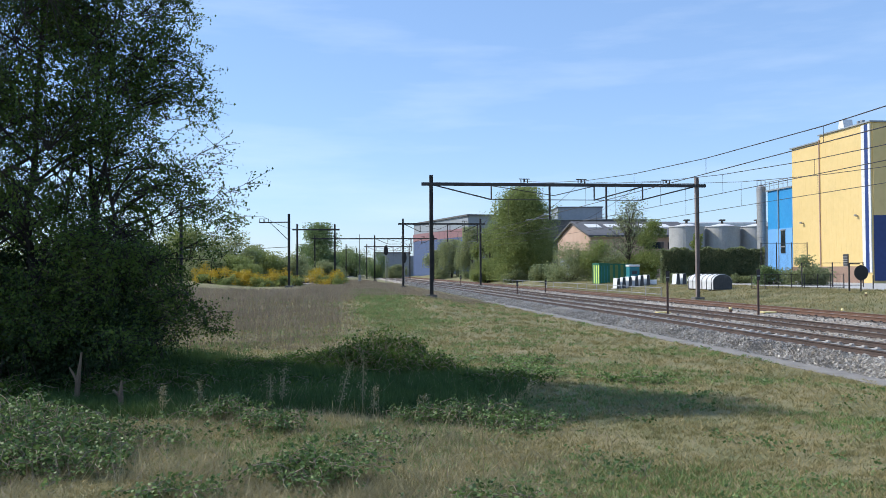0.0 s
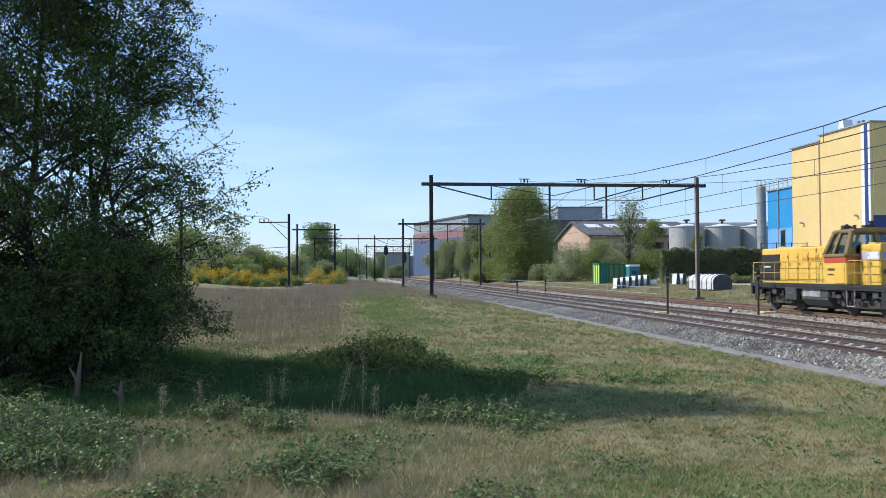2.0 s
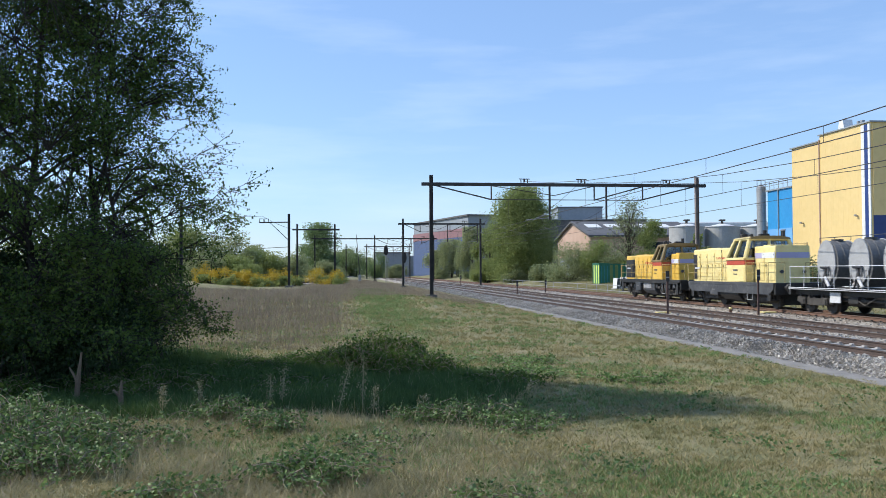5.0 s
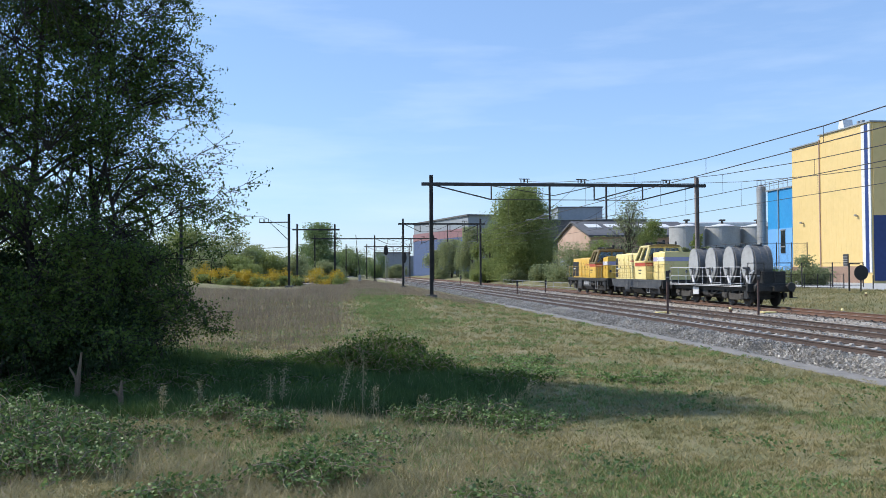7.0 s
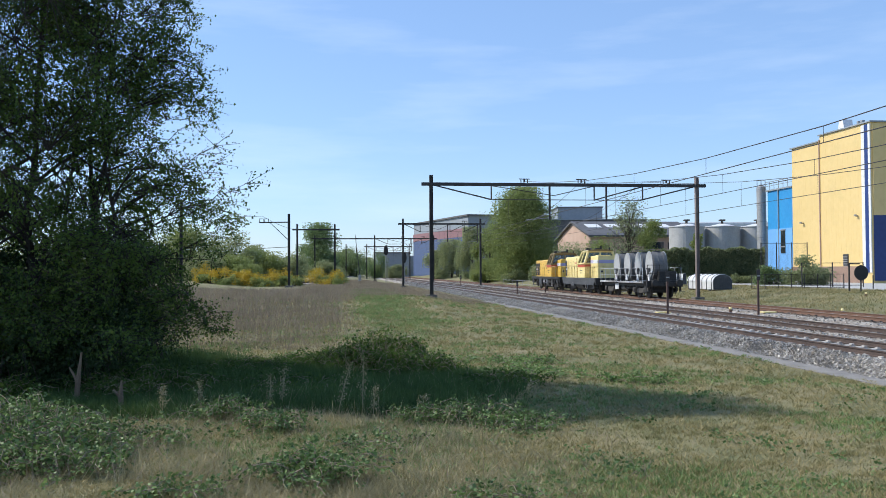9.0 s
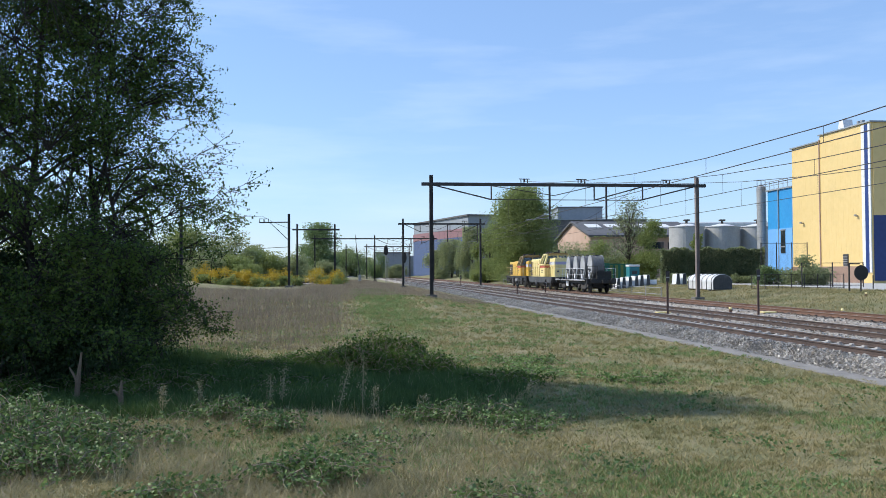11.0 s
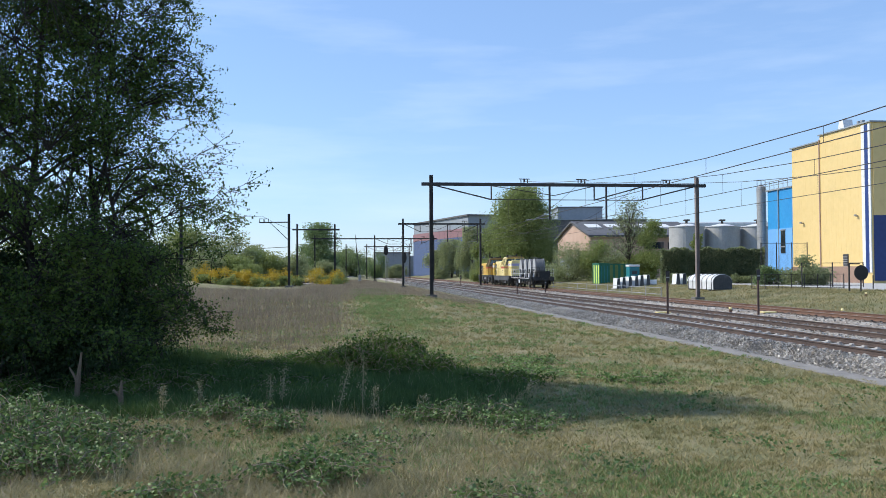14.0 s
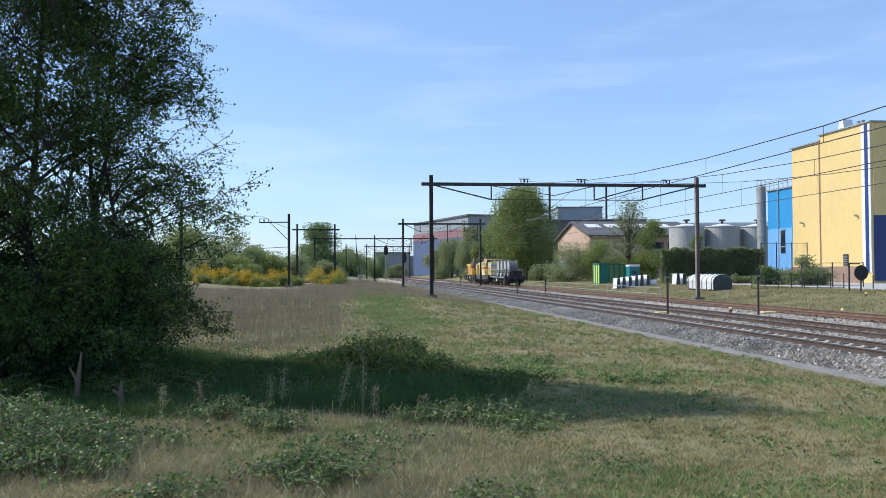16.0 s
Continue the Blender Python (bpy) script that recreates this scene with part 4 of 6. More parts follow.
def near_tree():
    """A many-stemmed birch: rising limbs, and drooping leafy sprays spread through the whole crown."""
    r = np.random.default_rng(21)
    t = thing("birch_tree", pose(0, 0, 0), "tall dark many-stemmed birch tree with hanging twigs", "tree", "trees beside the railway")
    segs, leaves, knots = [], [], []
    stems = [(-9.65, 18.6, -.01, .0, 11.4, .17), (-8.9, 18.2, .07, -.02, 11.0, .10), (-10.6, 19.2, -.05, .03, 11.4, .13), (-7.6, 19.4, .03, .02, 9.4, .07),
             (-8.2, 20.4, .03, -.04, 10.0, .08), (-11.6, 18.2, -.06, -.02, 10.6, .11), (-7.2, 18.3, .02, .01, 8.2, .06), (-9.0, 20.9, .0, .02, 8.4, .08), (-9.3, 17.4, .02, -.02, 9.5, .07)]
    for x, y, lx, ly, h, rad in stems:
        pts = [np.array([x + lx * z, y + ly * z, z - .1]) + np.append(r.normal(size=2) * .10, 0) * (z > .1) for z in np.linspace(0, h, 10)]
        for i in range(9):
            segs.append([*pts[i], *pts[i + 1], rad * (1 - i / 10), rad * (1 - (i + 1) / 10) + .008])
            knots.append(pts[i + 1])
        for k in range(16):
            f = r.uniform(1.4, 8.9)
            i = int(f)
            p = pts[i] + (pts[i + 1] - pts[i]) * (f - i)
            az = r.uniform(0, 2 * math.pi)
            dirn = np.array([math.cos(az), math.sin(az) * .7, r.uniform(.5, 1.1)])
            step, lr = r.uniform(.42, .75) * (1.15 - .06 * f), rad * .38 * (1.1 - f / 10) + .008
            for j in range(5):
                e = p + dirn * step + r.normal(size=3) * .07
                if e[0] > -6.2 or e[1] < 15.8:
                    break
                segs.append([*p, *e, lr, lr * .75])
                knots.append(e)
                p, dirn, lr = e, dirn * [1, 1, .82], lr * .75
    knots = np.array(knots)
    # leafy sprays through the crown, closer together in clumps
    n = 25000
    c = r.uniform([-12.6, 15.4, .9], [-4.9, 22.5, 11.8], (n, 3))
    x, y, z = c.T
    edge = -5.42 + .34 * np.sin(z * 2.1 + 1) + .26 * np.sin(z * 4.7 + y) - .05 * np.maximum(z - 7.2, 0) ** 2 + .20 * np.sin(y * 3.1)
    far = np.interp(z, [0, 4, 7, 9, 12], [22.5, 21.8, 20.9, 19.9, 18.9])
    near = np.interp(z, [0, 4, 8, 12], [15.5, 15.8, 16.0, 16.8])
    clump = np.sin(x * 2.3 + 1.1 * np.sin(z * 1.7)) + np.sin(z * 2.9 + x * 1.3 + .8 * y) + np.sin(y * 2.1 + z * 1.9) + np.sin(x * 5.1 - z * 4.3)
    ok = (x < edge) & (y < far) & (y > near) & (clump + r.normal(size=n) * .55 > np.interp(z, [0, 2.2, 3, 4.4, 5.4, 6.6, 7.5, 12], [-.7, .25, .9, .85, .5, .3, -.25, -1.3])) & (r.uniform(0, 1, n) < .86)
    for p in c[ok]:
        d = ((knots - p) ** 2).sum(1)
        k = knots[d.argmin()]
        reach = math.sqrt(d.min())
        if reach < 1.5:
            mid = (k + p) / 2 + [0, 0, .10 * reach]
            segs.append([*k, *mid, .008, .006])
            segs.append([*mid, *p, .006, .004])
        for _ in range(3):
            tw = np.append(r.normal(size=2) * .75, r.uniform(-1.0, .25))
            tw *= r.uniform(.28, .62) / np.linalg.norm(tw)
            segs.append([*p, *(p + tw), .005, .002])
            m = r.integers(9, 18)
            leaves.append(p + tw * r.uniform(.05, 1.1, m)[:, None] + r.normal(size=(m, 3)) * .055)
    # long thin branches that reach out over the field
    for root, dirs, n in (((-6.9, 18.6, 3.1), (.95, -.1, .34), 9), ((-6.8, 19.0, 3.9), (.80, .1, .55), 7), ((-7.0, 18.8, 2.5), (.9, .0, .22), 8), ((-6.6, 19, 1.2), (.6, .1, .14), 6), ((-6.9, 18.4, 3.2), (.85, .0, .46), 8),
                          ((-6.7, 18.8, 6.2), (.5, .1, .4), 6), ((-6.9, 18.9, 2.6), (.85, .1, .02), 8), ((-6.6, 18.7, 1.5), (.55, .0, .30), 6), ((-6.6, 18.7, 6.6), (.42, .0, .3), 6)):
        p, dirn, rad = np.array(root), np.array(dirs), .02
        for j in range(n):
            e = p + dirn * .31 + r.normal(size=3) * .04
            segs.append([*p, *e, rad, rad * .82])
            for m in range(5):
                tw = r.normal(size=3) * [.26, .26, .2] + dirn * .18 - [0, 0, .05]
                segs.append([*e, *(e + tw), .006, .003])
                k = r.integers(5, 12)
                leaves.append(e + tw * r.uniform(.3, 1.1, k)[:, None] + r.normal(size=(k, 3)) * .05)
            p, rad = e, rad * .84
            dirn = dirn + np.array([0, 0, .012])
    tubes("trunk", segs, M_TWIG, t)
    quads("crown", leaf_quads(np.concatenate(leaves), .07, r=r, aspect=.6), M_LEAF_DARK, t)
    # undergrowth, highest about the stems and sloping down to the field
    u = thing("elder_bush", pose(0, 0, 0), "dense leafy undergrowth round the tree's foot, leaf colour darkened for shade", "bush")
    lumps = []
    for k in range(150):
        x, y = r.uniform(-13.0, -6.5), r.uniform(16.4, 24.5)
        x -= .2 * max(0, y - 18.5)
        top = min(3.0, 2.6 - .8 * max(0, x + 8.4) - .16 * max(0, y - 21) - .5 * max(0, 17.6 - y))
        lumps.append(((x, y, r.uniform(.1, max(.4, top))), r.uniform(.35, .7)))
    tagged(tubes("twig", [[x + r.normal() * .2, y + r.normal() * .2, 0, x, y, z, .013, .004] for (x, y, z), _ in lumps for _k in range(3)], M_BARK, u), kind="stuff")
    # leaf colour carries the thicket's inner shade, darker than the leaves themselves
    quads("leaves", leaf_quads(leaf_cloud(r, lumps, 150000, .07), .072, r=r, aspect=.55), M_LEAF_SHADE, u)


near_tree()


def bush(name, x, y, h, w, mat, label, n, leaf, seed, depth=1.0, lumps=14, category="bush", group=""):
    r = np.random.default_rng(seed)
    t = thing(name, pose(x, y, float(ground_z(x, y))), label, category, group)
    ls, tw = [], []
    for k in range(lumps):
        a, d = r.uniform(0, 2 * math.pi), r.uniform(0, 1) ** .6
        c = (math.cos(a) * d * w * .42, math.sin(a) * d * w * .42 * depth, h * r.uniform(.12, .88) * (1 - .45 * d))
        ls.append((c, max(min(w, h) * r.uniform(.14, .26), .16 * math.sqrt(w * h))))
        for q in range(3):
            tw.append([r.normal() * .1 * w * .3, r.normal() * .1 * w * .3, 0, *c, .012 + h * .006, .004])
    tagged(tubes("stem", tw, M_BARK, t), kind="stuff")
    quads("leaves", leaf_quads(leaf_cloud(r, ls, n, leaf), leaf, r=r, aspect=.7), mat, t)
    return t


BR = "bramble patches in the field"


def bramble(x, y, w, d, h, canes, label, seed, mat=M_BRAMBLE, leaf=.05):
    """Arching thorny canes from many roots, with leaflets in threes along them."""
    r = np.random.default_rng(seed)
    t = thing("bramble", pose(x, y, float(ground_z(x, y))), label, "bramble", BR)
    segs, at = [], []
    for k in range(canes):
        a, q = r.uniform(0, 2 * math.pi), math.sqrt(r.uniform()) * .5
        p = np.array([math.cos(a) * q * w, math.sin(a) * q * d, -.02])
        up = h * r.uniform(.45, 1.15) * (1.15 - 1.1 * q)
        az, run = r.uniform(0, 2 * math.pi), r.uniform(.25, .75)
        steps = 7
        for j in range(steps):
            f = (j + 1) / steps
            e = np.array([math.cos(a) * q * w + math.cos(az) * run * f, math.sin(a) * q * d + math.sin(az) * run * f, max(.03, up * math.sin(math.pi * (.12 + .68 * f)))]) + r.normal(size=3) * .025
            segs.append([*p, *e, .006, .004])
            for m in range(2):
                c = p + (e - p) * r.uniform() + r.normal(size=3) * [.05, .05, .03]
                tri = r.normal(size=(3, 3)) * leaf * .55
                at.append(c + tri)
            p = e
    tagged(tubes("cane", segs, M_HEATH, t), kind="stuff")
    at = np.concatenate(at)
    at[:, 2] = np.maximum(at[:, 2], .015)
    quads("leaves", leaf_quads(at, leaf, .55, r, .72), mat, t)


for k, (x, y, w, d, h, n) in enumerate([(-6.2, 12.4, 2.2, 1.6, .62, 110), (-5.3, 11.2, 2.2, 1.6, .60, 120), (-4.6, 10.3, 1.8, 1.2, .42, 70), (-5.6, 10.0, 1.6, 1.0, .42, 50), (-4.3, 11.9, 1.5, 1.1, .36, 40)]):
    bramble(x, y, w, d, h, n, "low green bramble thicket in rough grass", 31 + k)
for k, (x, y, w, d, h, n) in enumerate([(-1.5, 10.0, .9, .8, .36, 60), (-2.7, 9.2, 1.2, .6, .16, 14), (-2.6, 12.9, .8, .6, .3, 26), (.3, 13.7, 1.9, .7, .36, 90), (1.3, 13.4, 1.2, .7, .22, 44), (-3.4, 13.9, 1.2, .6, .32, 36), (-1.0, 11.7, 1.3, .8, .16, 16), (.6, 9.0, 1.4, .6, .14, 14)]):
    bramble(x, y, w, d, h, n, "small green bramble tuft in dry grass", 51 + k)
# brambles in shadow: darker leaf than M_BRAMBLE, so the colour adds to the shade
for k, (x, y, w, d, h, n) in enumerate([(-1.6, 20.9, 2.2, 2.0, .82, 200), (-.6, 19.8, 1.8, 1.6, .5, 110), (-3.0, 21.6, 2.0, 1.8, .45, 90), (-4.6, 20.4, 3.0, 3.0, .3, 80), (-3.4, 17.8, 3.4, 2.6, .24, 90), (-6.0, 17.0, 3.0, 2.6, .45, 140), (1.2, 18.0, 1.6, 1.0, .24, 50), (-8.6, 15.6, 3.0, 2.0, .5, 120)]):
    bramble(x, y, w, d, h, n, "low bramble growth in the tree's shade, leaves coloured darker for it", 71 + k, M_LEAF_DARK, .06)
for k, (x, y, w, d, h, n) in enumerate([(2.0, 19.8, 2.4, 1.4, .16, 40), (3.9, 18.6, 1.8, 1.0, .14, 26), (1.6, 22.6, 3.0, 1.6, .14, 40)]):
    bramble(x, y, w, d, h, n, "low bramble patch beside the shade", 91 + k, M_LUSH, .06)


def stump(x, y, h, lean, label):
    t = thing("tree_stump", pose(x, y, float(ground_z(x, y))), label, "tree stump")
    bm = bmesh.new()
    rod(bm, (0, 0, -.1), (lean * .4, 0, h * .5), .055, .045, 9)
    rod(bm, (lean * .4, 0, h * .5), (lean, 0, h), .042, .016, 7)
    rod(bm, (lean * .3, 0, h * .45), (-.13, .03, h * .72), .035, .012, 6)
    part("trunk", bm, surface("bare_pale_wood", (0.112, 0.077, 0.052), (0.215, 0.155, 0.103), 4, .9, bump=.02), t)


stump(-6.55, 15.6, .95, .1, "broken pale tree stump at the shade's edge")
stump(-5.5, 14.9, .55, .02, "short broken pale tree stump in rough grass")
def weed_stalk(x, y, h, lean, seed):
    r = np.random.default_rng(seed)
    t = thing("weed_stalk", pose(x, y, float(ground_z(x, y))), "tall pale dead weed stalk with dry seed heads", "dead weed", "dead weed stalks")
    tip = np.array([lean, 0, h])
    tubes("stalk", [[0, 0, -.03, *(tip * .5), .008, .007], [*(tip * .5), *tip, .007, .003]], M_DRY, t)
    k = 240
    f = r.uniform(.25, 1.02, k)[:, None]
    tagged(quads("seed_head", leaf_quads(tip * f + r.normal(size=(k, 3)) * [.04, .04, .02], .03, r=r, aspect=.6), M_DRY, t), kind="stuff")


for k, (x, y, h, lean) in enumerate([(-1.75, 14.4, .85, .22), (-1.35, 14.5, .95, .03), (-1.15, 14.2, .5, .05), (-2.9, 14.6, .6, .02), (-2.75, 14.9, .7, .04), (-4.6, 14.3, .5, .03), (-4.0, 14.5, .55, -.05), (.9, 14.1, .62, .55), (-.4, 14.0, .4, .1)]):
    weed_stalk(x, y, h, lean, 300 + k)


def blades(name, x, y, h, w, mat, label, category, seed, lean=.35):
    """Grass: one narrow bent blade (two faces) at each place."""
    r = np.random.default_rng(seed)
    n = len(x)
    z = ground_z(x, y) - .01
    a = r.uniform(0, 2 * math.pi, n)
    side = np.stack([np.cos(a), np.sin(a), 0 * a], 1) * (w * r.uniform(.6, 1.3, n))[:, None] / 2
    tilt = r.normal(size=(n, 2)) * lean
    hh = h * r.uniform(.5, 1.3, n)
    root = np.stack([x, y, z], 1)
    tip = root + np.stack([tilt[:, 0] * hh, tilt[:, 1] * hh, hh], 1)
    mid = root + (tip - root) * .6
    ob = quads(name, np.stack([root - side, root + side, mid + side * .8, tip], 1), mat)
    return tagged(ob, label, category, kind="stuff")


def scatter(r, n, x0, x1, y0, y1, keep):
    """Random places in view of the field, left of the ballast, kept by a chance that depends on the place."""
    y = np.exp(r.uniform(math.log(y0), math.log(y1), n))
    x = r.uniform(0, 1, n) * (x1 - x0) + x0
    x = x * y / y1 if x1 > 0 and x0 < 0 and abs(x0) > .4 * y1 else x
    o = x * C7 + y * S7
    m = (o < NEAR - 2.75 - .35 * patchy(x, y, 2.0)) & (r.uniform(0, 1, n) < keep(x, y))
    return x[m], y[m]


def patchy(x, y, f, ph=0.0):
    return .5 + .25 * np.sin(x * f + 2 * np.sin(y * f * .6 + ph)) + .25 * np.sin(y * f * 1.3 + 2.3 * np.sin(x * f * .7 + 1 + ph))


gr = np.random.default_rng(5)


def tufts(r, x, y, each, spread):
    """Gathers blades into tufts about the given places."""
    k = r.integers(max(1, each // 2), each + each // 2, len(x))
    i = np.repeat(np.arange(len(x)), k)
    wide = spread * (.6 + .8 * r.uniform(0, 1, len(x)))[i]
    return x[i] + r.normal(size=len(i)) * wide, y[i] + r.normal(size=len(i)) * wide


fx, fy = scatter(gr, 300000, -34, 34, 6.0, 66, lambda x, y: .35 + .65 * patchy(x, y, 1.7))
blades("short_grass", fx, fy, .03 + .0011 * fy, .005 + .0007 * fy, M_GRASS, "short dry and green mown grass", "grass", 1, .8)
fx, fy = tufts(gr, *scatter(gr, 26000, -34, 34, 6.0, 60, lambda x, y: .3 + .7 * patchy(x, y, 2.3, 1)), 14, .05)
blades("grass_tufts", fx, fy, .05 + .0012 * fy, .005 + .0006 * fy, M_GRASS, "dry and green grass tufts in the mown field", "grass", 21, .75)
fx, fy = tufts(gr, *scatter(gr, 22000, -34, 34, 6.0, 66, lambda x, y: np.clip(patchy(x, y, .8, 2) * 2.0 - .75, 0, 1)), 12, .06)
blades("fresh_grass", fx, fy, .05 + .0013 * fy, .007 + .0008 * fy, M_LUSH, "fresher green tufts in the mown grass", "grass", 2, .65)
fx, fy = tufts(gr, *scatter(gr, 9500, -9, 3.0, 7.0, 14.8, lambda x, y: np.clip(patchy(x, y, 1.1, 1) * 1.6 - .2, 0, 1) * smooth01(-x, -2.4, .6)), 12, .06)
blades("dry_grass", fx, fy, .13, .006, M_DRY, "knee-high dry straw-coloured grass", "dry grass", 3, .8)
fx, fy = scatter(gr, 1500, -7.5, 1.2, 9.0, 18.0, lambda x, y: .9 * patchy(x, y, 1.3, 4))
blades("dead_stalks", fx, fy, .40, .008, M_DRY, "thin dead weed stalks at the shade's edge", "dry weeds", 4, .5)
fx, fy = scatter(gr, 2600, -7.5, 3.5, 7.5, 15.0, lambda x, y: .9 * patchy(x, y, 1.7, 2))
blades("dark_stalks", fx, fy, .22, .008, M_HEATH, "thin brown dead stems leaning in the dry grass", "dry weeds", 14, 1.1)
fx, fy = scatter(gr, 190000, -46, -.8, 26.0, 78.0, lambda x, y: np.clip(.5 + patchy(x, y, .35, 3), 0, 1) * smooth01(-(x + .115 * (y - 26)) + 1.6 * patchy(x, y, .5), 2.6, 5.0))
blades("heath_weeds", fx, fy, .10 + .34 * smooth01(fy + 6 * patchy(fx, fy, .6), 30, 46) * (.55 + .45 * patchy(fx, fy, .9, 2)), .017, M_HEATH, "tall reddish-brown dry weeds covering the rough ground", "dry weeds", 5, .25)
fx, fy = scatter(gr, 9000, -40, -.8, 27.0, 74.0, lambda x, y: smooth01(-(x + .115 * (y - 26)) + 1.6 * patchy(x, y, .5), 2.2, 5.0) * patchy(x, y, 1.1, 2))
blades("weed_stems", fx, fy, .62, .014, M_DRY, "taller pale dead stems among the brown weeds", "dry weeds", 15, .25)
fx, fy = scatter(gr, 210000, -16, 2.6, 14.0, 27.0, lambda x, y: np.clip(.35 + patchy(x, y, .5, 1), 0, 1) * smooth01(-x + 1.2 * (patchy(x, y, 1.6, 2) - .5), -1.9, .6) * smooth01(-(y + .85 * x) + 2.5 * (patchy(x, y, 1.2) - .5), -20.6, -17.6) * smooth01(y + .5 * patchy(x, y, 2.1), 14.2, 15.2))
# darker blades here deepen the tree's cast shadow by colour
blades("shade_grass", fx, fy, .24, .014, M_SHADED_BLADE, "lush longer grass under and beside the tree, coloured darker for its shade", "grass", 6, .4)
fx, fy = scatter(gr, 260000, -9.5, 3.0, 28.0, 85.0, lambda x, y: smooth01(-np.abs(x + .115 * (y - 36) + 1.7 + .8 * (patchy(x, y, .7) - .5)), -2.4, -.4) * smooth01(y, 27, 46) * (.45 + .55 * patchy(x, y, 1.3, 3)))
blades("green_strip", fx, fy, .08, .026, M_LUSH, "strip of fresh green grass beside the weeds", "grass", 7, .5)


fx, fy = scatter(gr, 150000, -24, 9.0, 60.0, 170.0, lambda x, y: smooth01(x * C7 + y * S7, -6, -1) * (x * C7 + y * S7 < 11.5))
blades("verge_grass", fx, fy, .14, .03, M_HEATH, "low brown dry grass on the railway verge", "dry grass", 8, .4)
rs = gr.uniform(34, 118, 110000)
ro = gr.uniform(THIRD + 1.9, 41, 110000)
rx, ry = ro * C7 - rs * S7, ro * S7 + rs * C7
keep = gr.uniform(0, 1, len(rs)) < .25 + .75 * patchy(rx, ry, .9)
blades("far_grass", rx[keep], ry[keep], .13, .035, M_GRASS, "short patchy grass beyond the siding", "grass", 9, .6)
wx, wy = tufts(gr, *scatter(gr, 5200, -34, 30, 6.5, 34.0, lambda x, y: np.clip(patchy(x, y, 1.9, 5) * 2.0 - .9, 0, 1) * np.clip(1.25 - y / 34, 0, 1)), 12, .08)
tagged(quads("ground_weeds", leaf_quads(np.stack([wx, wy, ground_z(wx, wy) + gr.uniform(.01, .10, len(wx))], 1), .045 + .001 * wy, .6, gr, .6), M_BRAMBLE), "small green leafy weeds among the dry grass", "weeds", kind="stuff")


def stones():
    """Broken stones lying on the shoulders and between the rails."""
    r = np.random.default_rng(9)
    n = 76000
    s = 9 + 150 * r.uniform(0, 1, n) ** 2.0
    o = r.uniform(NEAR - 2.36, NEAR - 1.15, n)
    o[: n // 5] = r.uniform(NEAR - 1.2, THIRD + 1.8, n // 5)
    for rail in (NEAR - .7525, NEAR + .7525, SECOND - .7525, SECOND + .7525, THIRD - .7525, THIRD + .7525):
        o[np.abs(o - rail) < .14] = NEAR - 1.9
    lift = np.interp(o, [NEAR - 2.5, NEAR - 2.3, NEAR - 1.55, NEAR - .95, NEAR - .6, NEAR + .6, NEAR + .95, NEAR + 2.2, SECOND - 1.4, SECOND + 2, THIRD - 2, THIRD + 1.5, THIRD + 2.2], [0.0, .0, BED + .055, BED + .065, BED, BED, BED + .06, BED + .05, BED - .06, BED - .06, BED + .02, BED + .02, 0])
    c = np.stack([o, s, lift + .004], 1)
    k = r.normal(size=(n, 4, 3))
    tet = np.array([[1, 1, 1], [1, -1, -1], [-1, 1, -1], [-1, -1, 1]]) * .55
    size = (r.uniform(.025, .055, n) * (1 + s / 80))[:, None, None]
    p = c[:, None, :] + (tet[None] + k * .32) * size
    tri = np.concatenate([p[:, [0, 1, 2]], p[:, [0, 3, 1]], p[:, [0, 2, 3]], p[:, [1, 3, 2]]], 1)
    me_v = p.reshape(-1, 3)
    me = bpy.data.meshes.new("ballast_stones")
    base = np.arange(n)[:, None, None] * 4
    f = (base + np.array([[0, 1, 2], [0, 3, 1], [0, 2, 3], [1, 3, 2]])[None]).reshape(-1, 3)
    me.from_pydata(me_v.tolist(), [], f.tolist())
    me.materials.append(M_STONE)
    ob = new("ballast_stones", me)
    ob.matrix_world = RAIL
    tagged(ob, "loose grey broken stones on the track bed", "ballast", kind="stuff")


stones()
g = part("grit_strip", boxes((NEAR - 3.0, NEAR - 2.1, -40, 66, -.05, .02)), M_GRIT)
g.matrix_world = RAIL
tagged(g, "strip of fine grey grit along the ballast's foot", "gravel", kind="structure")


# ---- trees and bushes in the distance ----
# this birch stands out of view, added to keep light off the undergrowth
tree("birch_tree", -15.2, 20.6, 11, 6.5, M_LEAF_DARK, "unseen birch left of the many-stemmed one, added to shade the undergrowth", 12000, .2, .14, .08, 10, 40)
tree("broadleaf_tree", 13.8, 150, 15.4, 13.0, M_LEAF_FRESH, "tall rounded broadleaf tree in fresh leaf", 120000, .21, .4, .03, 11, 130)
tree("broadleaf_tree", -35.9, 252, 15.2, 13.5, M_LEAF_MID, "rounded green tree beside the siding", 34000, .36, .4, .03, 12, 36)
tree("broadleaf_tree", 2.2, 226, 9.5, 11, M_LEAF_OLIVE, "olive-green shrubby tree beside the railway", 30000, .26, .25, .0, 13, 26)
tree("broadleaf_tree", 6.5, 196, 11.2, 9, M_LEAF_OLIVE, "olive-green shrubby tree beside the railway", 32000, .25, .25, .0, 14, 26)
tree("broadleaf_tree", 9.4, 172, 10.6, 8, M_LEAF_FRESH, "light green shrubby tree beside the railway", 32000, .22, .25, .0, 15, 26)
tree("broadleaf_tree", -1.4, 232, 7.5, 7.5, M_LEAF_OLIVE, "low light green shrubby tree", 16000, .26, .2, .0, 16, 18)
tree("bare_tree", 25.5, 120, 11.4, 6.6, M_LEAF_OLIVE, "tall nearly bare tree just coming into leaf", 2600, .22, .24, .34, 17, 46, bare=1.0)
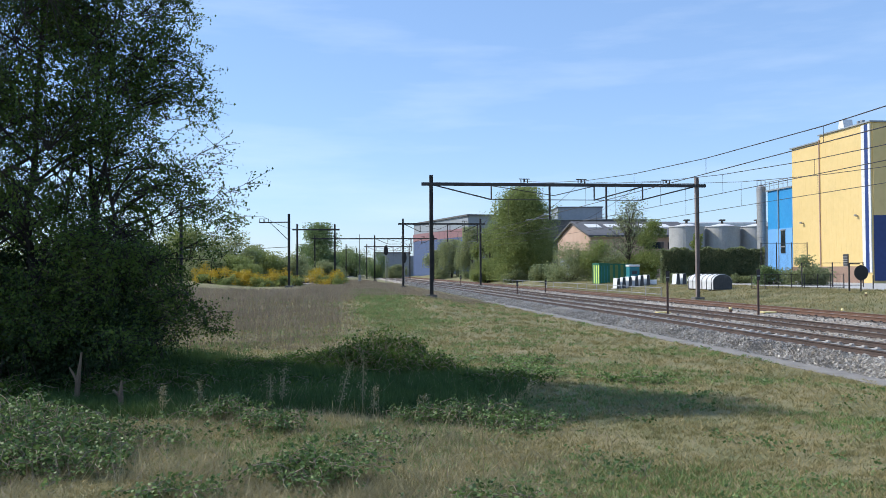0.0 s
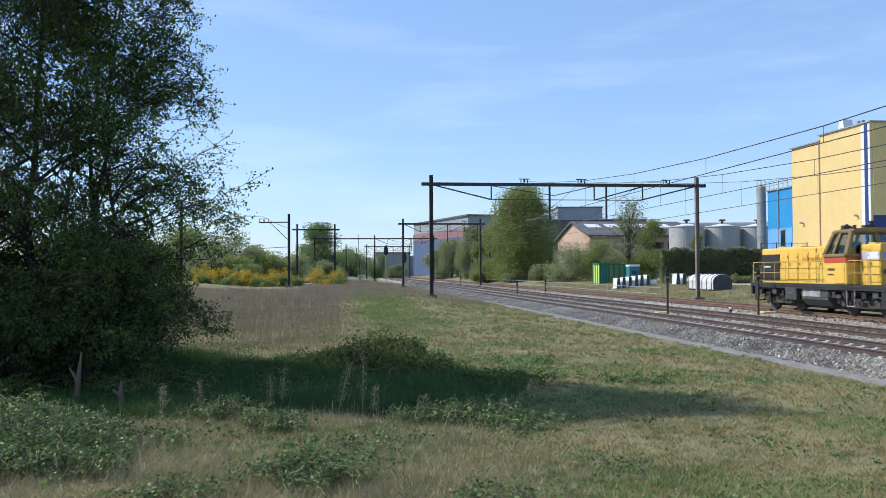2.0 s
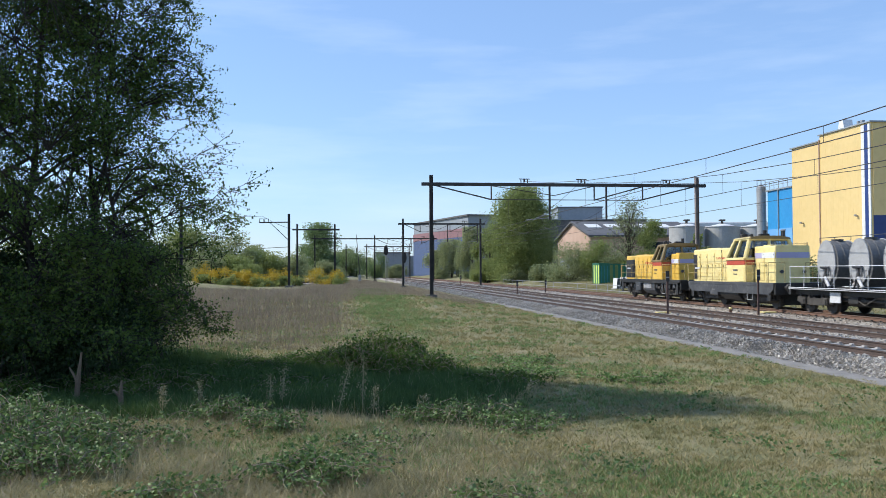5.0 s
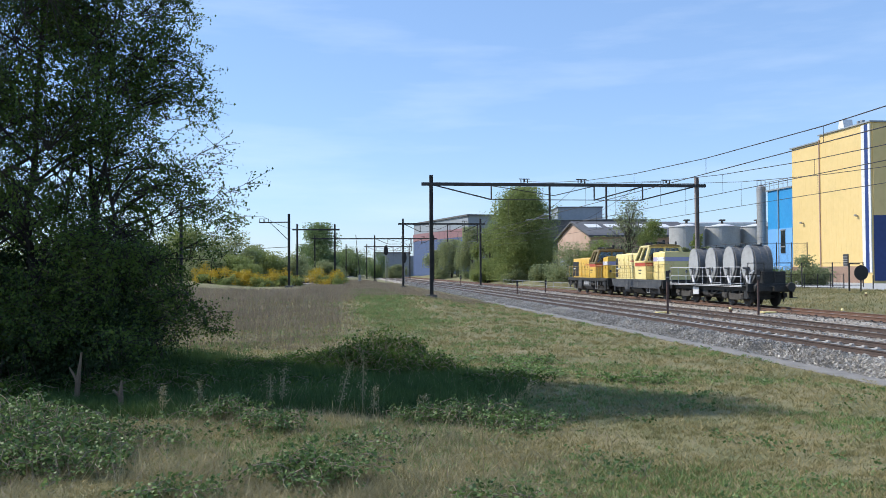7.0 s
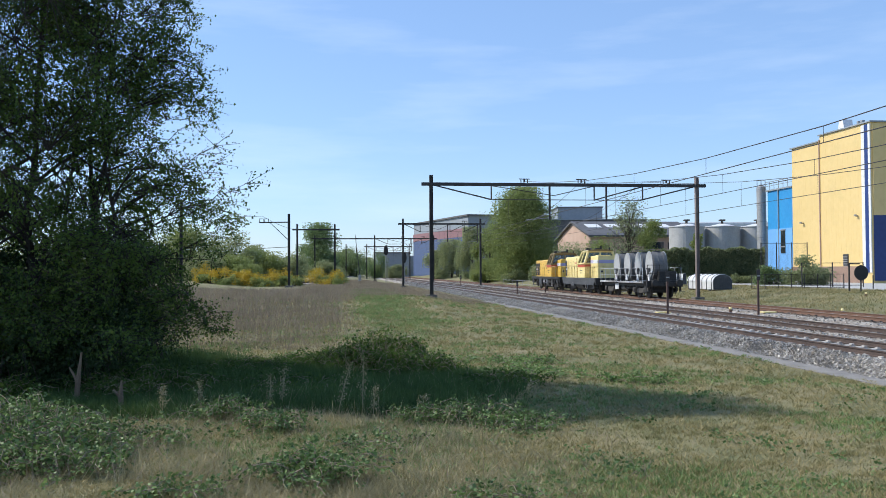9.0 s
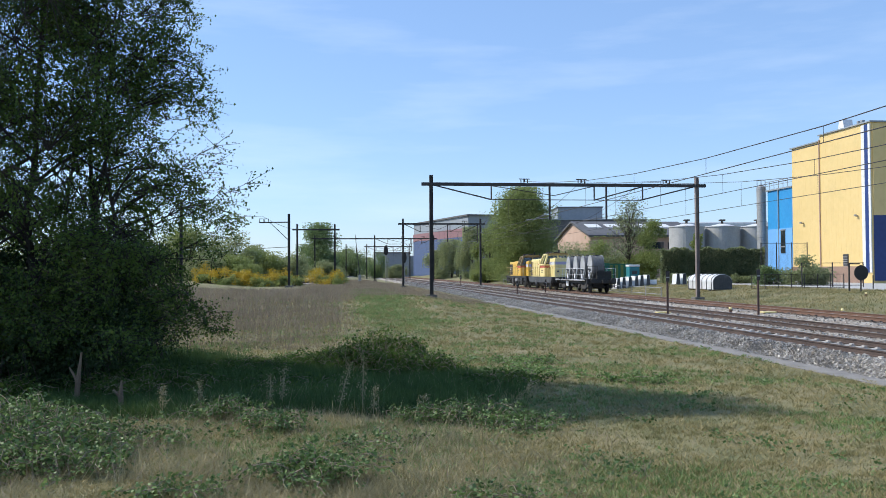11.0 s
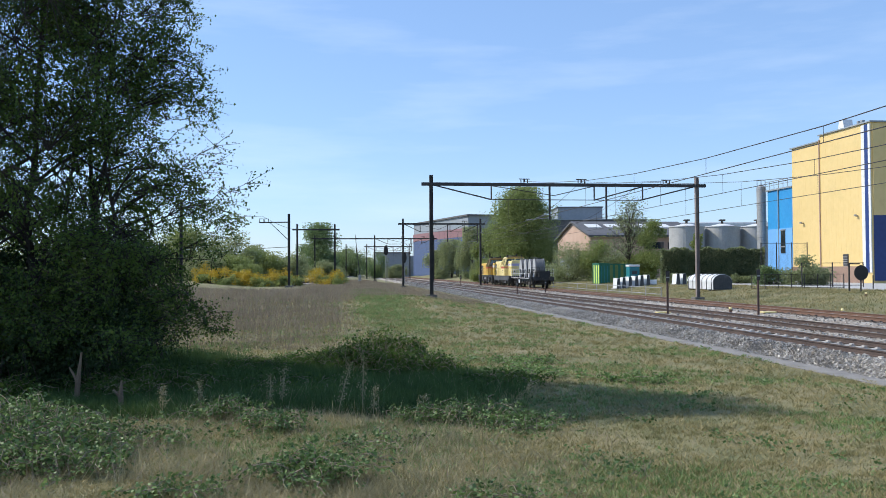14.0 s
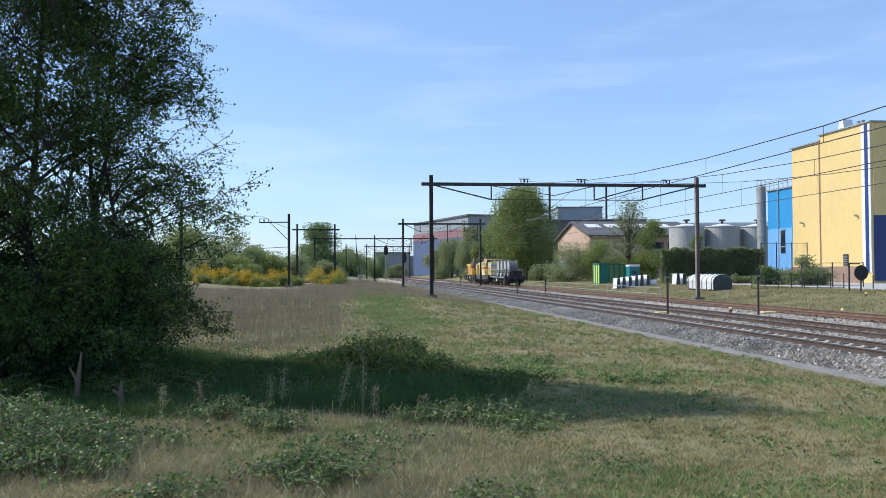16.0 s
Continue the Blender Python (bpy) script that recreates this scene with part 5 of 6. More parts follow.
tree("young_birch", 28.0, 118, 8.2, 5.4, M_LEAF_SPRING, "slim light green birch beside the hedge", 17000, .16, .12, .05, 18, 22)
tree("young_birch", 35.5, 121, 6.4, 2.8, M_LEAF_SPRING, "slim light green birch beside the hedge", 3000, .26, .12, .05, 19, 18)
for k, (x, y, h, w, mt) in enumerate([(18.8, 126, 7.6, 7.4, M_LEAF_OLIVE), (22.6, 124, 6.6, 6.6, M_LEAF_SPRING), (15.9, 132, 4.0, 5.0, M_LEAF_OLIVE), (24.6, 122, 5.0, 5.0, M_LEAF_OLIVE), (27.0, 120, 4.8, 4.8, M_LEAF_FRESH),
                                      (12.4, 146, 3.4, 5, M_LEAF_OLIVE), (8.2, 160, 4.2, 6, M_LEAF_SPRING)]):
    bush("shrub", x, y, h, w, mt, "rounded green shrub behind the siding", 13000, .2, 50 + k, .8, 18, group="shrubs behind the siding")
for k, (x, y, h, w, mt) in enumerate([(-44, 135, 11, 12, M_LEAF_SPRING), (-38, 132, 9.2, 11, M_LEAF_SPRING), (-33, 136, 8.0, 10, M_LEAF_OLIVE), (-28.5, 138, 6.6, 9, M_LEAF_SPRING), (-24.5, 140, 5.4, 8, M_LEAF_OLIVE), (-36, 124, 5, 10, M_LEAF_OLIVE), (-29, 126, 4.2, 9, M_LEAF_SPRING), (-43, 122, 6, 10, M_LEAF_OLIVE), (-53, 130, 9, 12, M_LEAF_MID), (-63, 128, 9, 13, M_LEAF_SPRING),
                                      (-32.6, 150, 9.0, 3.4, M_LEAF_OLIVE), (-24, 180, 4, 9, M_LEAF_OLIVE), (-27, 260, 11, 11, M_LEAF_MID), (-21, 268, 10.5, 8, M_LEAF_MID), (-35, 290, 11, 12, M_LEAF_OLIVE), (-42, 300, 11, 14, M_LEAF_MID), (-14, 262, 5, 7, M_LEAF_OLIVE)]):
    bush("shrub", x, y, h, w, mt, "leafy scrub bordering the rough ground", 13000, .24, 80 + k, .8, 20, group="scrub beyond the field")
for k, (x, y) in enumerate([(-27.5, 101), (-25.4, 99), (-23.6, 102), (-21.6, 100), (-19.8, 102), (-18.4, 103), (-17.0, 118), (-14.2, 112)]):
    bush("broom_bush", x, y, 2.5 - .25 * (k % 3), 3.6, M_BLOSSOM, "yellow flowering broom bush in the rough ground", 3200, .13, 120 + k, .8, 18, group="flowering broom")
    bush("broom_bush", x + .9, y - 1.2, 1.6, 2.8, M_LEAF_FRESH, "low green broom bush not in flower", 2400, .12, 140 + k, .8, 12, group="flowering broom")


def far_woods():
    r = np.random.default_rng(77)
    n = 60000
    x = r.uniform(-420, 420, n)
    y = 480 + 30 * np.sin(x * .02) + r.normal(size=n) * 8
    top = 9 + 2.5 * np.sin(x * .09) + 1.8 * np.sin(x * .23 + 1) + 1.2 * np.sin(x * .61)
    ob = quads("far_woods", leaf_quads(np.stack([x, y, top * r.uniform(0, 1, n) ** .8], 1), 1.5, r=r, aspect=.8), M_LEAF_OLIVE)
    tagged(ob, "far belt of hazy green woods on the horizon", "woods", kind="stuff")


far_woods()


def hedge():
    r = np.random.default_rng(61)
    t = thing("ivy_hedge", pose(0, 0, 0), "tall ivy-covered fence forming a dense hedge", "hedge")
    n = 62000
    q = r.uniform(0, 1, n)
    x = 25.2 + 11.5 * q
    y = 101.2 - 1.4 * q + r.normal(size=n) * .18
    z = .6 + r.uniform(0, 1, n) * (4.15 + .14 * np.sin(x * 1.9) + .08 * np.sin(x * 5))
    quads("leaves", leaf_quads(np.stack([x, y, z], 1), .17, r=r, aspect=.8), M_LEAF_IVY, t)
    for k in range(9):
        xk = 25.3 + 1.4 * k
        part("fence_post", rods([((xk, 101.3 - .17 * k, .3), (xk, 101.3 - .17 * k, 4.7), .05)]), M_MAST, t)


hedge()
for k, (x, y, h, w) in enumerate([(26.0, 99.4, 1.3, 3.0), (28.4, 99.0, 1.0, 3.2), (30.6, 99.0, 1.4, 3.0), (33.0, 98.4, 1.1, 3.2), (35.2, 98.0, 1.3, 3.0)]):
    bush("shrub", x, y, h, w, M_LEAF_OLIVE, "low pale green scrub along the hedge's foot", 2600, .13, 220 + k, .6, 12, group="shrubs behind the siding")


# ---- buildings ----
def block(t, name, o0, o1, s0, s1, z0, z1, mat, label=""):
    return part(name, boxes((o0, o1, s0, s1, z0, z1), bevel=.02), mat, t, label)


def yellow_hall():
    t = thing("yellow_hall", RAIL, "tall yellow clad factory hall with a blue and white corner", "factory building")
    w1 = block(t, "wall", 58.3, 90, 89.2, 99.4, .3, 18.45, M_HALL_YELLOW)
    w2 = block(t, "wall", 58.35, 90, 99.4, 106, .3, 17.75, M_HALL_YELLOW)
    for w, s0, s1, top, face in ((w1, 91.2, 99.4, 18.3, 58.3), (w2, 99.4, 106, 17.6, 58.35)):
        for k, s in enumerate(np.arange(s0 + .5, s1, .5)):
            part("cladding_rib", boxes((face - .006, face + .02, s - .1, s + .1, 2.3, top)), M_HALL_YELLOW, w)
    part("roof", boxes((58.1, 90.2, 89.0, 99.5, 18.45, 18.6)), M_GREY_CLAD, t)
    part("roof", boxes((58.15, 90.2, 99.5, 106.2, 17.75, 17.9)), M_GREY_CLAD, t)
    for s0, s1, mt in ((89.22, 89.6, M_WHITE), (89.62, 90.25, M_DEEP_BLUE), (90.27, 90.85, M_WHITE)):
        part("corner_strip", boxes((58.2, 58.34, s0, s1, 1.9, 18.3), bevel=.01), mt, t, "vertical painted cladding strip")
    part("blue_gable", boxes((58.5, 90, 89.12, 89.22, 1.0, 8.2)), M_DEEP_BLUE, t, "deep blue lower cladding")
    part("yellow_gable", boxes((58.5, 90, 89.1, 89.21, 8.2, 18.3)), M_HALL_YELLOW, t)
    for k in range(5):
        part("plinth", boxes((58.12, 58.36, 91 + 3 * k, 93.98 + 3 * k, .3, 2.6), bevel=.01), M_BROWN_BRICK, t, "brown brick plinth")
    part("downpipe", rods([((58.2, 99.4, 1.5), (58.2, 99.4, 18.0), .08)], 10), M_BRICK, t)
    d = part("door", boxes((58.18, 58.32, 93.7, 94.6, 1.6, 4.0), bevel=.01), M_FRAME, t, "dark louvred panel")
    for k in range(8):
        part("slat", boxes((58.14, 58.2, 93.75, 94.55, 1.75 + k * .27, 1.85 + k * .27)), M_MAST_GREY, d)
    for s, z in ((103.4, 8.0), (91.8, 8.2)):
        part("wall_lamp", boxes((58.0, 58.3, s - .1, s + .1, z, z + .16), (57.9, 58.05, s - .18, s + .18, z + .04, z + .24), bevel=.02), M_MAST_GREY, t)
    v = bmesh.new()
    prism(v, [(95.6, 18.6), (97.0, 18.6), (96.6, 19.9), (95.9, 19.9)], 0, 59.2, 60.4)
    part("roof_vent", v, M_WHITE, t, "white roof ventilator")
    for s in (92.6, 93.3):
        part("roof_vent", boxes((59.5, 59.9, s, s + .35, 18.6, 19.3), bevel=.05), M_MAST_GREY, t)


yellow_hall()


def blue_hall():
    t = thing("blue_hall", RAIL, "bright blue clad factory tower beside the yellow hall", "factory building")
    block(t, "wall", 58.6, 72, 106.25, 113.0, .3, 12.9, M_BLUE)
    part("roof", boxes((58.4, 72, 106.3, 113.2, 12.9, 13.1)), M_GREY_CLAD, t)
    lt = surface("light_blue_cladding", (0.138, 0.344, 0.671), (0.172, 0.396, 0.722), .2, .5)
    part("light_panel", boxes((58.5, 58.62, 106.4, 112.9, .4, 7.7)), lt, t, "light blue lower cladding")
    part("cladding_joint", boxes((58.46, 58.62, 109.9, 110.05, .4, 12.9)), M_MAST_GREY, t)
    w = part("window", boxes((58.44, 58.6, 108.2, 109.3, 4.4, 7.4)), M_PANE, t, "tall dark window")
    part("window_frame", boxes((58.4, 58.62, 108.1, 109.4, 5.2, 5.35), (58.4, 58.62, 108.1, 109.4, 7.4, 7.55)), M_MAST_GREY, w)
    rl = [((58.6, 106.4, 14.2), (58.6, 113.6, 14.2), .04), ((58.6, 106.4, 13.65), (58.6, 113.6, 13.65), .03)]
    rl += [((58.6, s, 13.0), (58.6, s, 14.2), .035) for s in np.linspace(106.4, 113.6, 7)]
    part("roof_railing", rods(rl), M_MAST_GREY, t)


blue_hall()
silo = thing("silo", RAIL @ pose(58.3, 114.2, .3), "slim silver steel silo with a railed top", "silo")
sb = bmesh.new()
drum(sb, (0, 0, 6.9), (0, 0, 1), .62, 6.4, 28)
rod(sb, (0, 0, 13.3), (0, 0, 13.7), .62, .2, 28)
part("shell", sb, M_SILVER, silo)
for z in (2.0, 4.2, 6.4, 8.6, 10.8, 13.0):
    part("hoop", drum(bmesh.new(), (0, 0, z), (0, 0, 1), .65, .06, 28), M_MAST_GREY, silo)
part("railing", rods([((.6 * math.cos(q), .6 * math.sin(q), 13.2), (.6 * math.cos(q), .6 * math.sin(q), 14.3), .03) for q in np.arange(0, 6.2, 1.05)] + [((.6 * math.cos(q), .6 * math.sin(q), 14.3), (.6 * math.cos(q + .53), .6 * math.sin(q + .53), 14.3), .03) for q in np.arange(0, 6.2, .53)]), M_MAST_GREY, silo)

for k, x in enumerate((39.1, 45.0, 50.9)):
    tk = thing("storage_tank", pose(x, 140 + .6 * k, .8), "large grey steel storage tank with a conical white roof", "storage tank", "storage tanks behind the hedge")
    part("shell", drum(bmesh.new(), (0, 0, 4.2), (0, 0, 1), 2.75, 4.2, 40), M_TANK, tk)
    rb = bmesh.new()
    rod(rb, (0, 0, 8.3), (0, 0, 8.85), 2.85, .6, 40)
    part("roof", rb, M_WHITE, tk)
    part("rim", drum(bmesh.new(), (0, 0, 8.36), (0, 0, 1), 2.85, .07, 40), M_PALE_GREY, tk)
    vb = bmesh.new()
    rod(vb, (0, 0, 8.8), (0, 0, 9.4), .2, seg=12)
    box(vb, -.45, .45, -.45, .45, 9.3, 9.55, bevel=.1)
    part("vent", vb, M_MAST, tk)


def gable_house():
    t = thing("brick_workshop", RAIL, "long pinkish brick workshop with a dark pitched roof", "workshop building")
    b = prism(bmesh.new(), [(145.8, .5), (168.2, .5), (168.2, 8.1), (157, 10.9), (145.8, 8.1)], 0, 43.4, 63)
    part("wall", b, M_BRICK, t)
    for s0, z0, s1, z1 in ((145.0, 8.0, 157, 11.0), (169.0, 8.0, 157, 11.0)):
        rf = prism(bmesh.new(), [(s0, z0), (s1, z1), (s1, z1 + .3), (s0, z0 + .3)], 0, 42.9, 63.5)
        r = part("roof", rf, M_SLATE, t)
        if s0 < 150:
            for o in (44.6, 48.2, 51.2, 54.4, 57.6):
                sk = prism(bmesh.new(), [(151.2, 9.88), (154.2, 10.63), (154.2, 10.69), (151.2, 9.94)], 0, o, o + 2.5)
                part("skylight", sk, M_WHITE, r, "pale translucent roof light")
    for o in (53, 57.2):
        part("window", boxes((o, o + 3.4, 145.68, 145.85, 5.9, 7.1)), M_PANE, t, "dark strip window")
    part("low_wall", boxes((43.2, 43.42, 150, 166, .5, 4.6)), M_GREY_CLAD, t, "grey lean-to wall")


gable_house()
tb = thing("grey_works", pose(0, 0, 0), "grey flat-roofed factory blocks behind the workshop", "factory building")
part("tower", boxes((26.4, 36.6, 200, 212, 1, 16.6)), M_GREY_CLAD, tb)
part("tower_roof", boxes((26.2, 36.8, 199.8, 212, 16.6, 16.85)), M_SLATE, tb)
part("wing", boxes((23.5, 46, 197, 210, 1, 13.6)), M_SLATE, tb)
part("wing_roof", boxes((23.3, 46.2, 196.8, 210, 13.6, 13.8)), M_GREY_CLAD, tb)
wb = thing("white_roofed_shed", pose(0, 0, 0), "long low shed with a white roof beyond the tanks", "shed")
part("wall", boxes((40, 66, 170, 182, 1, 10.2)), M_GREY_CLAD, wb)
part("roof", boxes((39.7, 66.3, 169.7, 182, 10.2, 11.5), bevel=.3), M_WHITE, wb)


def far_hall():
    a, b = Vector((7.75, 266, 0)), Vector((-10.5, 317, 0))
    d = (b - a)
    ln = d.length
    m = Matrix.Translation(a) @ pose(0, 0, 0, 0, 0, math.degrees(math.atan2(d.y, d.x)))
    t = thing("blue_hall", m, "wide blue hall with a red band and grey gable", "factory building")
    part("wall", boxes((0, ln, -42, 0, .5, 19.0)), M_GREY_CLAD, t)
    part("blue_wall", boxes((-.05, ln, 0, .25, .6, 12.8)), surface("mid_blue_cladding", (0.056, 0.086, 0.172), (0.077, 0.112, 0.215), .1, .6), t, "blue lower cladding")
    part("red_band", boxes((-.05, ln, 0, .3, 12.8, 15.4)), surface("faded_red_cladding", (0.224, 0.112, 0.120), (0.275, 0.146, 0.146), .1, .6), t, "faded red band")
    part("roof", boxes((-.5, ln + .3, -42, .5, 19.0, 19.5)), M_SLATE, t)


far_hall()
sh = thing("dark_shed", pose(0, 0, 0), "low dark shed beyond the level crossing", "shed")
part("wall", boxes((-25.5, -13, 330, 345, 0, 9.0)), M_GREY_CLAD, sh)
part("roof", boxes((-25.8, -12.7, 329.6, 345, 9.0, 9.4)), M_SLATE, sh)
part("door", boxes((-25.4, -23.8, 329.8, 330.05, 0, 8.0)), M_WHITE, sh, "tall pale door")
part("annex", boxes((-13, -9.6, 331, 345, 0, 8.0)), M_GREY_CLAD, sh)


# ---- by the siding: hut, cabin, blocks, vessel, fences ----
def hut():
    t = thing("site_hut", on_ground(32.9, 106.8), "green site hut with lime and olive striped panels", "site hut")
    part("body", boxes((0, 4.1, 0, 3.0, 0, 2.45), bevel=.03), M_GREEN, t)
    part("roof", boxes((-.08, 1.3, -.08, 3.05, 2.45, 2.62), (1.3, 4.2, -.08, 3.05, 2.45, 2.55), bevel=.02), M_GREEN, t)
    for k in range(3):
        part("panel_stripe", boxes((-.02, .01, .15 + .95 * k, .52 + .95 * k, .05, 2.4)), M_LIME, t, "lime yellow stripe")
    dr = part("door", boxes((.12, 1.15, -.03, .02, .05, 2.3), bevel=.01), M_GREEN, t)
    part("door_rib", boxes((.2, .26, -.06, -.03, .1, 2.25), (.6, .66, -.06, -.03, .1, 2.25), (1.0, 1.06, -.06, -.03, .1, 2.25)), M_TEAL, dr)
    for k in range(4):
        part("panel_stripe", boxes((1.35 + .7 * k, 1.72 + .7 * k, -.02, .01, .05, 2.4)), M_OLIVE, t, "olive green stripe")


hut()
cabin = thing("portable_toilet", on_ground(34.0, 97.5), "teal portable toilet cabin with a white roof", "portable toilet")
part("body", boxes((-.6, .6, -.6, .6, .05, 2.05), bevel=.05), M_TEAL, cabin)
rb = bmesh.new()
box(rb, -.66, .66, -.66, .66, 2.05, 2.3, bevel=.1)
part("roof", rb, M_WHITE, cabin)
part("door", boxes((-.45, .45, -.64, -.6, .15, 1.95), bevel=.01), M_TEAL, cabin)
part("vent_panel", boxes((-.3, .3, -.66, -.62, 1.2, 1.6)), M_FRAME, cabin)


def l_block(o, s, rz, h=.88):
    t = thing("concrete_block", on_ground(o, s, 0, rz), "white concrete retaining block standing on grass", "concrete block", "concrete blocks by the siding")
    part("upright", prism(bmesh.new(), [(0, 0), (.52, 0), (.42, h), (.12, h)], 1, -.55, .55), M_WHITE, t)
    # dark sheet over the end turned from the sun, deepening its shade by colour
    part("end_face", prism(bmesh.new(), [(.03, .02), (.49, .02), (.40, h - .03), (.14, h - .03)], 1, -.56, -.545), M_FRAME, t, "end face coloured dark for its shade")
    part("foot", boxes((-.15, .75, -.54, .54, 0, .12), bevel=.02), M_CONCRETE, t)
    return t


for k, (x, y, rz) in enumerate([(18.5, 94.4, 4), (19.2, 94.7, -3), (19.9, 95.0, 2), (20.6, 95.2, 6), (21.3, 95.4, -4), (22.0, 95.7, 3), (22.8, 95.6, 70), (24.6, 93.2, 2), (25.4, 93.6, -3)]):
    l_block(x * C7 + y * S7, -x * S7 + y * C7, rz, 1.2 if k != 6 else .6)


def vessel():
    t = thing("lidded_vessel", on_ground(32.1, 71.7), "long silver vessel with a curved ribbed lid on grass", "container")
    part("body", boxes((0, 1.7, 0, 5.4, .12, .82), bevel=.05), M_PALE_GREY, t)
    lid = oval(.85, .80, .88, .66, 0, math.pi, 15)
    part("lid", prism(bmesh.new(), lid, 1, -.05, 5.45), M_PALE_GREY, t)
    part("end_plate", prism(bmesh.new(), oval(.85, .80, .84, .62, 0, math.pi, 15) + [(.02, .14), (1.68, .14)], 1, -.10, -.05), M_FRAME, t, "dark end plate")
    for k in range(6):
        y = .25 + k * .98
        part("rib", rods([((.85 + .9 * math.cos(q), y, .8 + .68 * math.sin(q)), (.85 + .9 * math.cos(q + .39), y, .8 + .68 * math.sin(q + .39)), .03) for q in np.arange(0, 3.0, .39)]), M_FRAME, t)
        part("side_rib", boxes((-.04, 0, y - .04, y + .04, .12, .8)), M_FRAME, t)
    for y in (.6, 4.8):
        part("skid", boxes((-.1, 1.8, y - .12, y + .12, 0, .14)), M_FRAME, t)


vessel()


def fence_run(pts, posts_every, h, label, rails, mesh_fill, mat, name="fence", post_r=.035, cat="fence"):
    t = thing(name, RAIL, label, cat)
    for (o0, s0), (o1, s1) in zip(pts, pts[1:]):
        ln = math.hypot(o1 - o0, s1 - s0)
        n = max(1, round(ln / posts_every))
        def at(q):
            o, s = o0 + (o1 - o0) * q, s0 + (s1 - s0) * q
            x, y = o * C7 - s * S7, o * S7 + s * C7
            return o, s, float(ground_z(x, y))
        for k in range(n + 1):
            o, s, z = at(k / n)
            part("post", rods([((o, s, z - .1), (o, s, z + h), post_r)]), mat, t)
        for rz in rails:
            for k in range(n):
                (a, b, c), (d, e, f) = at(k / n), at((k + 1) / n)
                part("rail", rods([((a, b, c + rz), (d, e, f + rz), .022 if not mesh_fill else .015)]), mat, t)
        if mesh_fill:
            lines = []
            for k in range(round(ln / .12)):
                o, s, z = at(k * .12 / ln)
                lines.append(((o, s, z + .05), (o, s, z + h), .006))
            tagged(part("wire_mesh", rods(lines, 3), mat, t), kind="stuff")


fence_run([(25.3, 66), (25.3, 131)], 3.4, 1.0, "low pale grey two-rail fence along the siding", (.92, .42), False, M_PLATE, post_r=.03)
fence_run([(34.1, 68.6), (41.6, 67.6)], 1.15, 1.25, "low dark wire-mesh fence with slim posts", (1.2, .1), True, M_MAST)
fence_run([(41.6, 67.6), (47, 60)], 2.3, 1.1, "slim leaning dark posts beside the yard", (), False, M_MAST, post_r=.045)
fence_run([(43.8, 86), (48.6, 85.5)], 1.8, 4.4, "tall dark wire-mesh fence round the yard", (4.3,), True, M_MAST, post_r=.05)
fence_run([(40.4, 72), (45.5, 71)], 2.6, 2.2, "dark steel tube gate frame", (2.15, .2), False, M_MAST, name="gate", cat="gate", post_r=.05)
bush("shrub", 37.0, 88.5, 3.2, 5.2, M_LEAF_OLIVE, "leafy shrub against the yard fence", 5500, .2, 201, .6, 18, group="shrubs behind the siding")
bush("shrub", 33.8, 90, 2.6, 3.6, M_LEAF_MID, "leafy shrub against the yard fence", 3600, .2, 202, .6, 14, group="shrubs behind the siding")
yard = part("yard_paving", boxes((40.5, 58.3, 62, 106, .6, .735)), M_PAVING)
yard.matrix_world = RAIL
tagged(yard, "pale grey paved factory yard", "paving", kind="structure")

sign = thing("disc_sign", on_ground(37.3, 58.5), "round dark disc sign seen from behind, on a post", "sign")
part("post", rods([((0, 0, -.1), (0, 0, 1.9), .05)]), M_MAST, sign)
part("disc", drum(bmesh.new(), (0, -.06, 1.35), (0, 1, 0), .54, .015, 36), M_BLACK, sign)
part("stay", rods([((-.7, .3, 0), (-.7, .3, 2.0), .06), ((-.7, .3, 2.0), (0, .1, 2.0), .04)]), M_BLACK, sign)


# ---- small things on the track bed ----
def marker(o, s, h):
    t = thing("marker_post", RAIL @ pose(o, s, .12), "slim rust-brown post with a dark plate at its top", "marker post", "marker posts between the tracks")
    part("post", boxes((-.045, .045, -.03, .03, -.1, h)), M_MAST_RUST, t)
    part("plate", boxes((-.09, .09, -.06, -.03, h - .5, h + .02), bevel=.01), M_MAST, t)
    part("white_bar", boxes((-.08, .08, -.068, -.06, h - .32, h - .26)), M_MAST_GREY, t)


marker(16.0, 40.9, 2.15)
marker(20.4, 40.4, 2.2)
marker(16.0, 76.5, 1.3)
marker(20.4, 84, 1.3)
marker(16.0, 112, 1.6)
for o, s in ((15.9, 41.3), (21.0, 40.6)):
    pl = thing("track_plate", RAIL @ pose(o, s, .22), "pale yellow cover plate lying in the ballast", "cover plate", "cover plates in the ballast")
    part("plate", boxes((-.32, .32, -.24, .24, 0, .07), bevel=.02), M_YELLOW2, pl)
for o, s in ((20.0, 42.6), (24.4, 39.8), (33.5, 52)):
    bk = thing("marker_lamp", on_ground(o, s, .20 if o < 25 else .02), "small pale yellow marker lamp by the rails", "marker", "marker lamps by the rails")
    part("lamp_body", drum(bmesh.new(), (0, 0, .16), (.5, -1, .2), .07, .05, 14), M_YELLOW2, bk)
    part("foot", boxes((-.07, .07, -.05, .05, -.12, .12), bevel=.02), M_RAIL_RUST, bk)


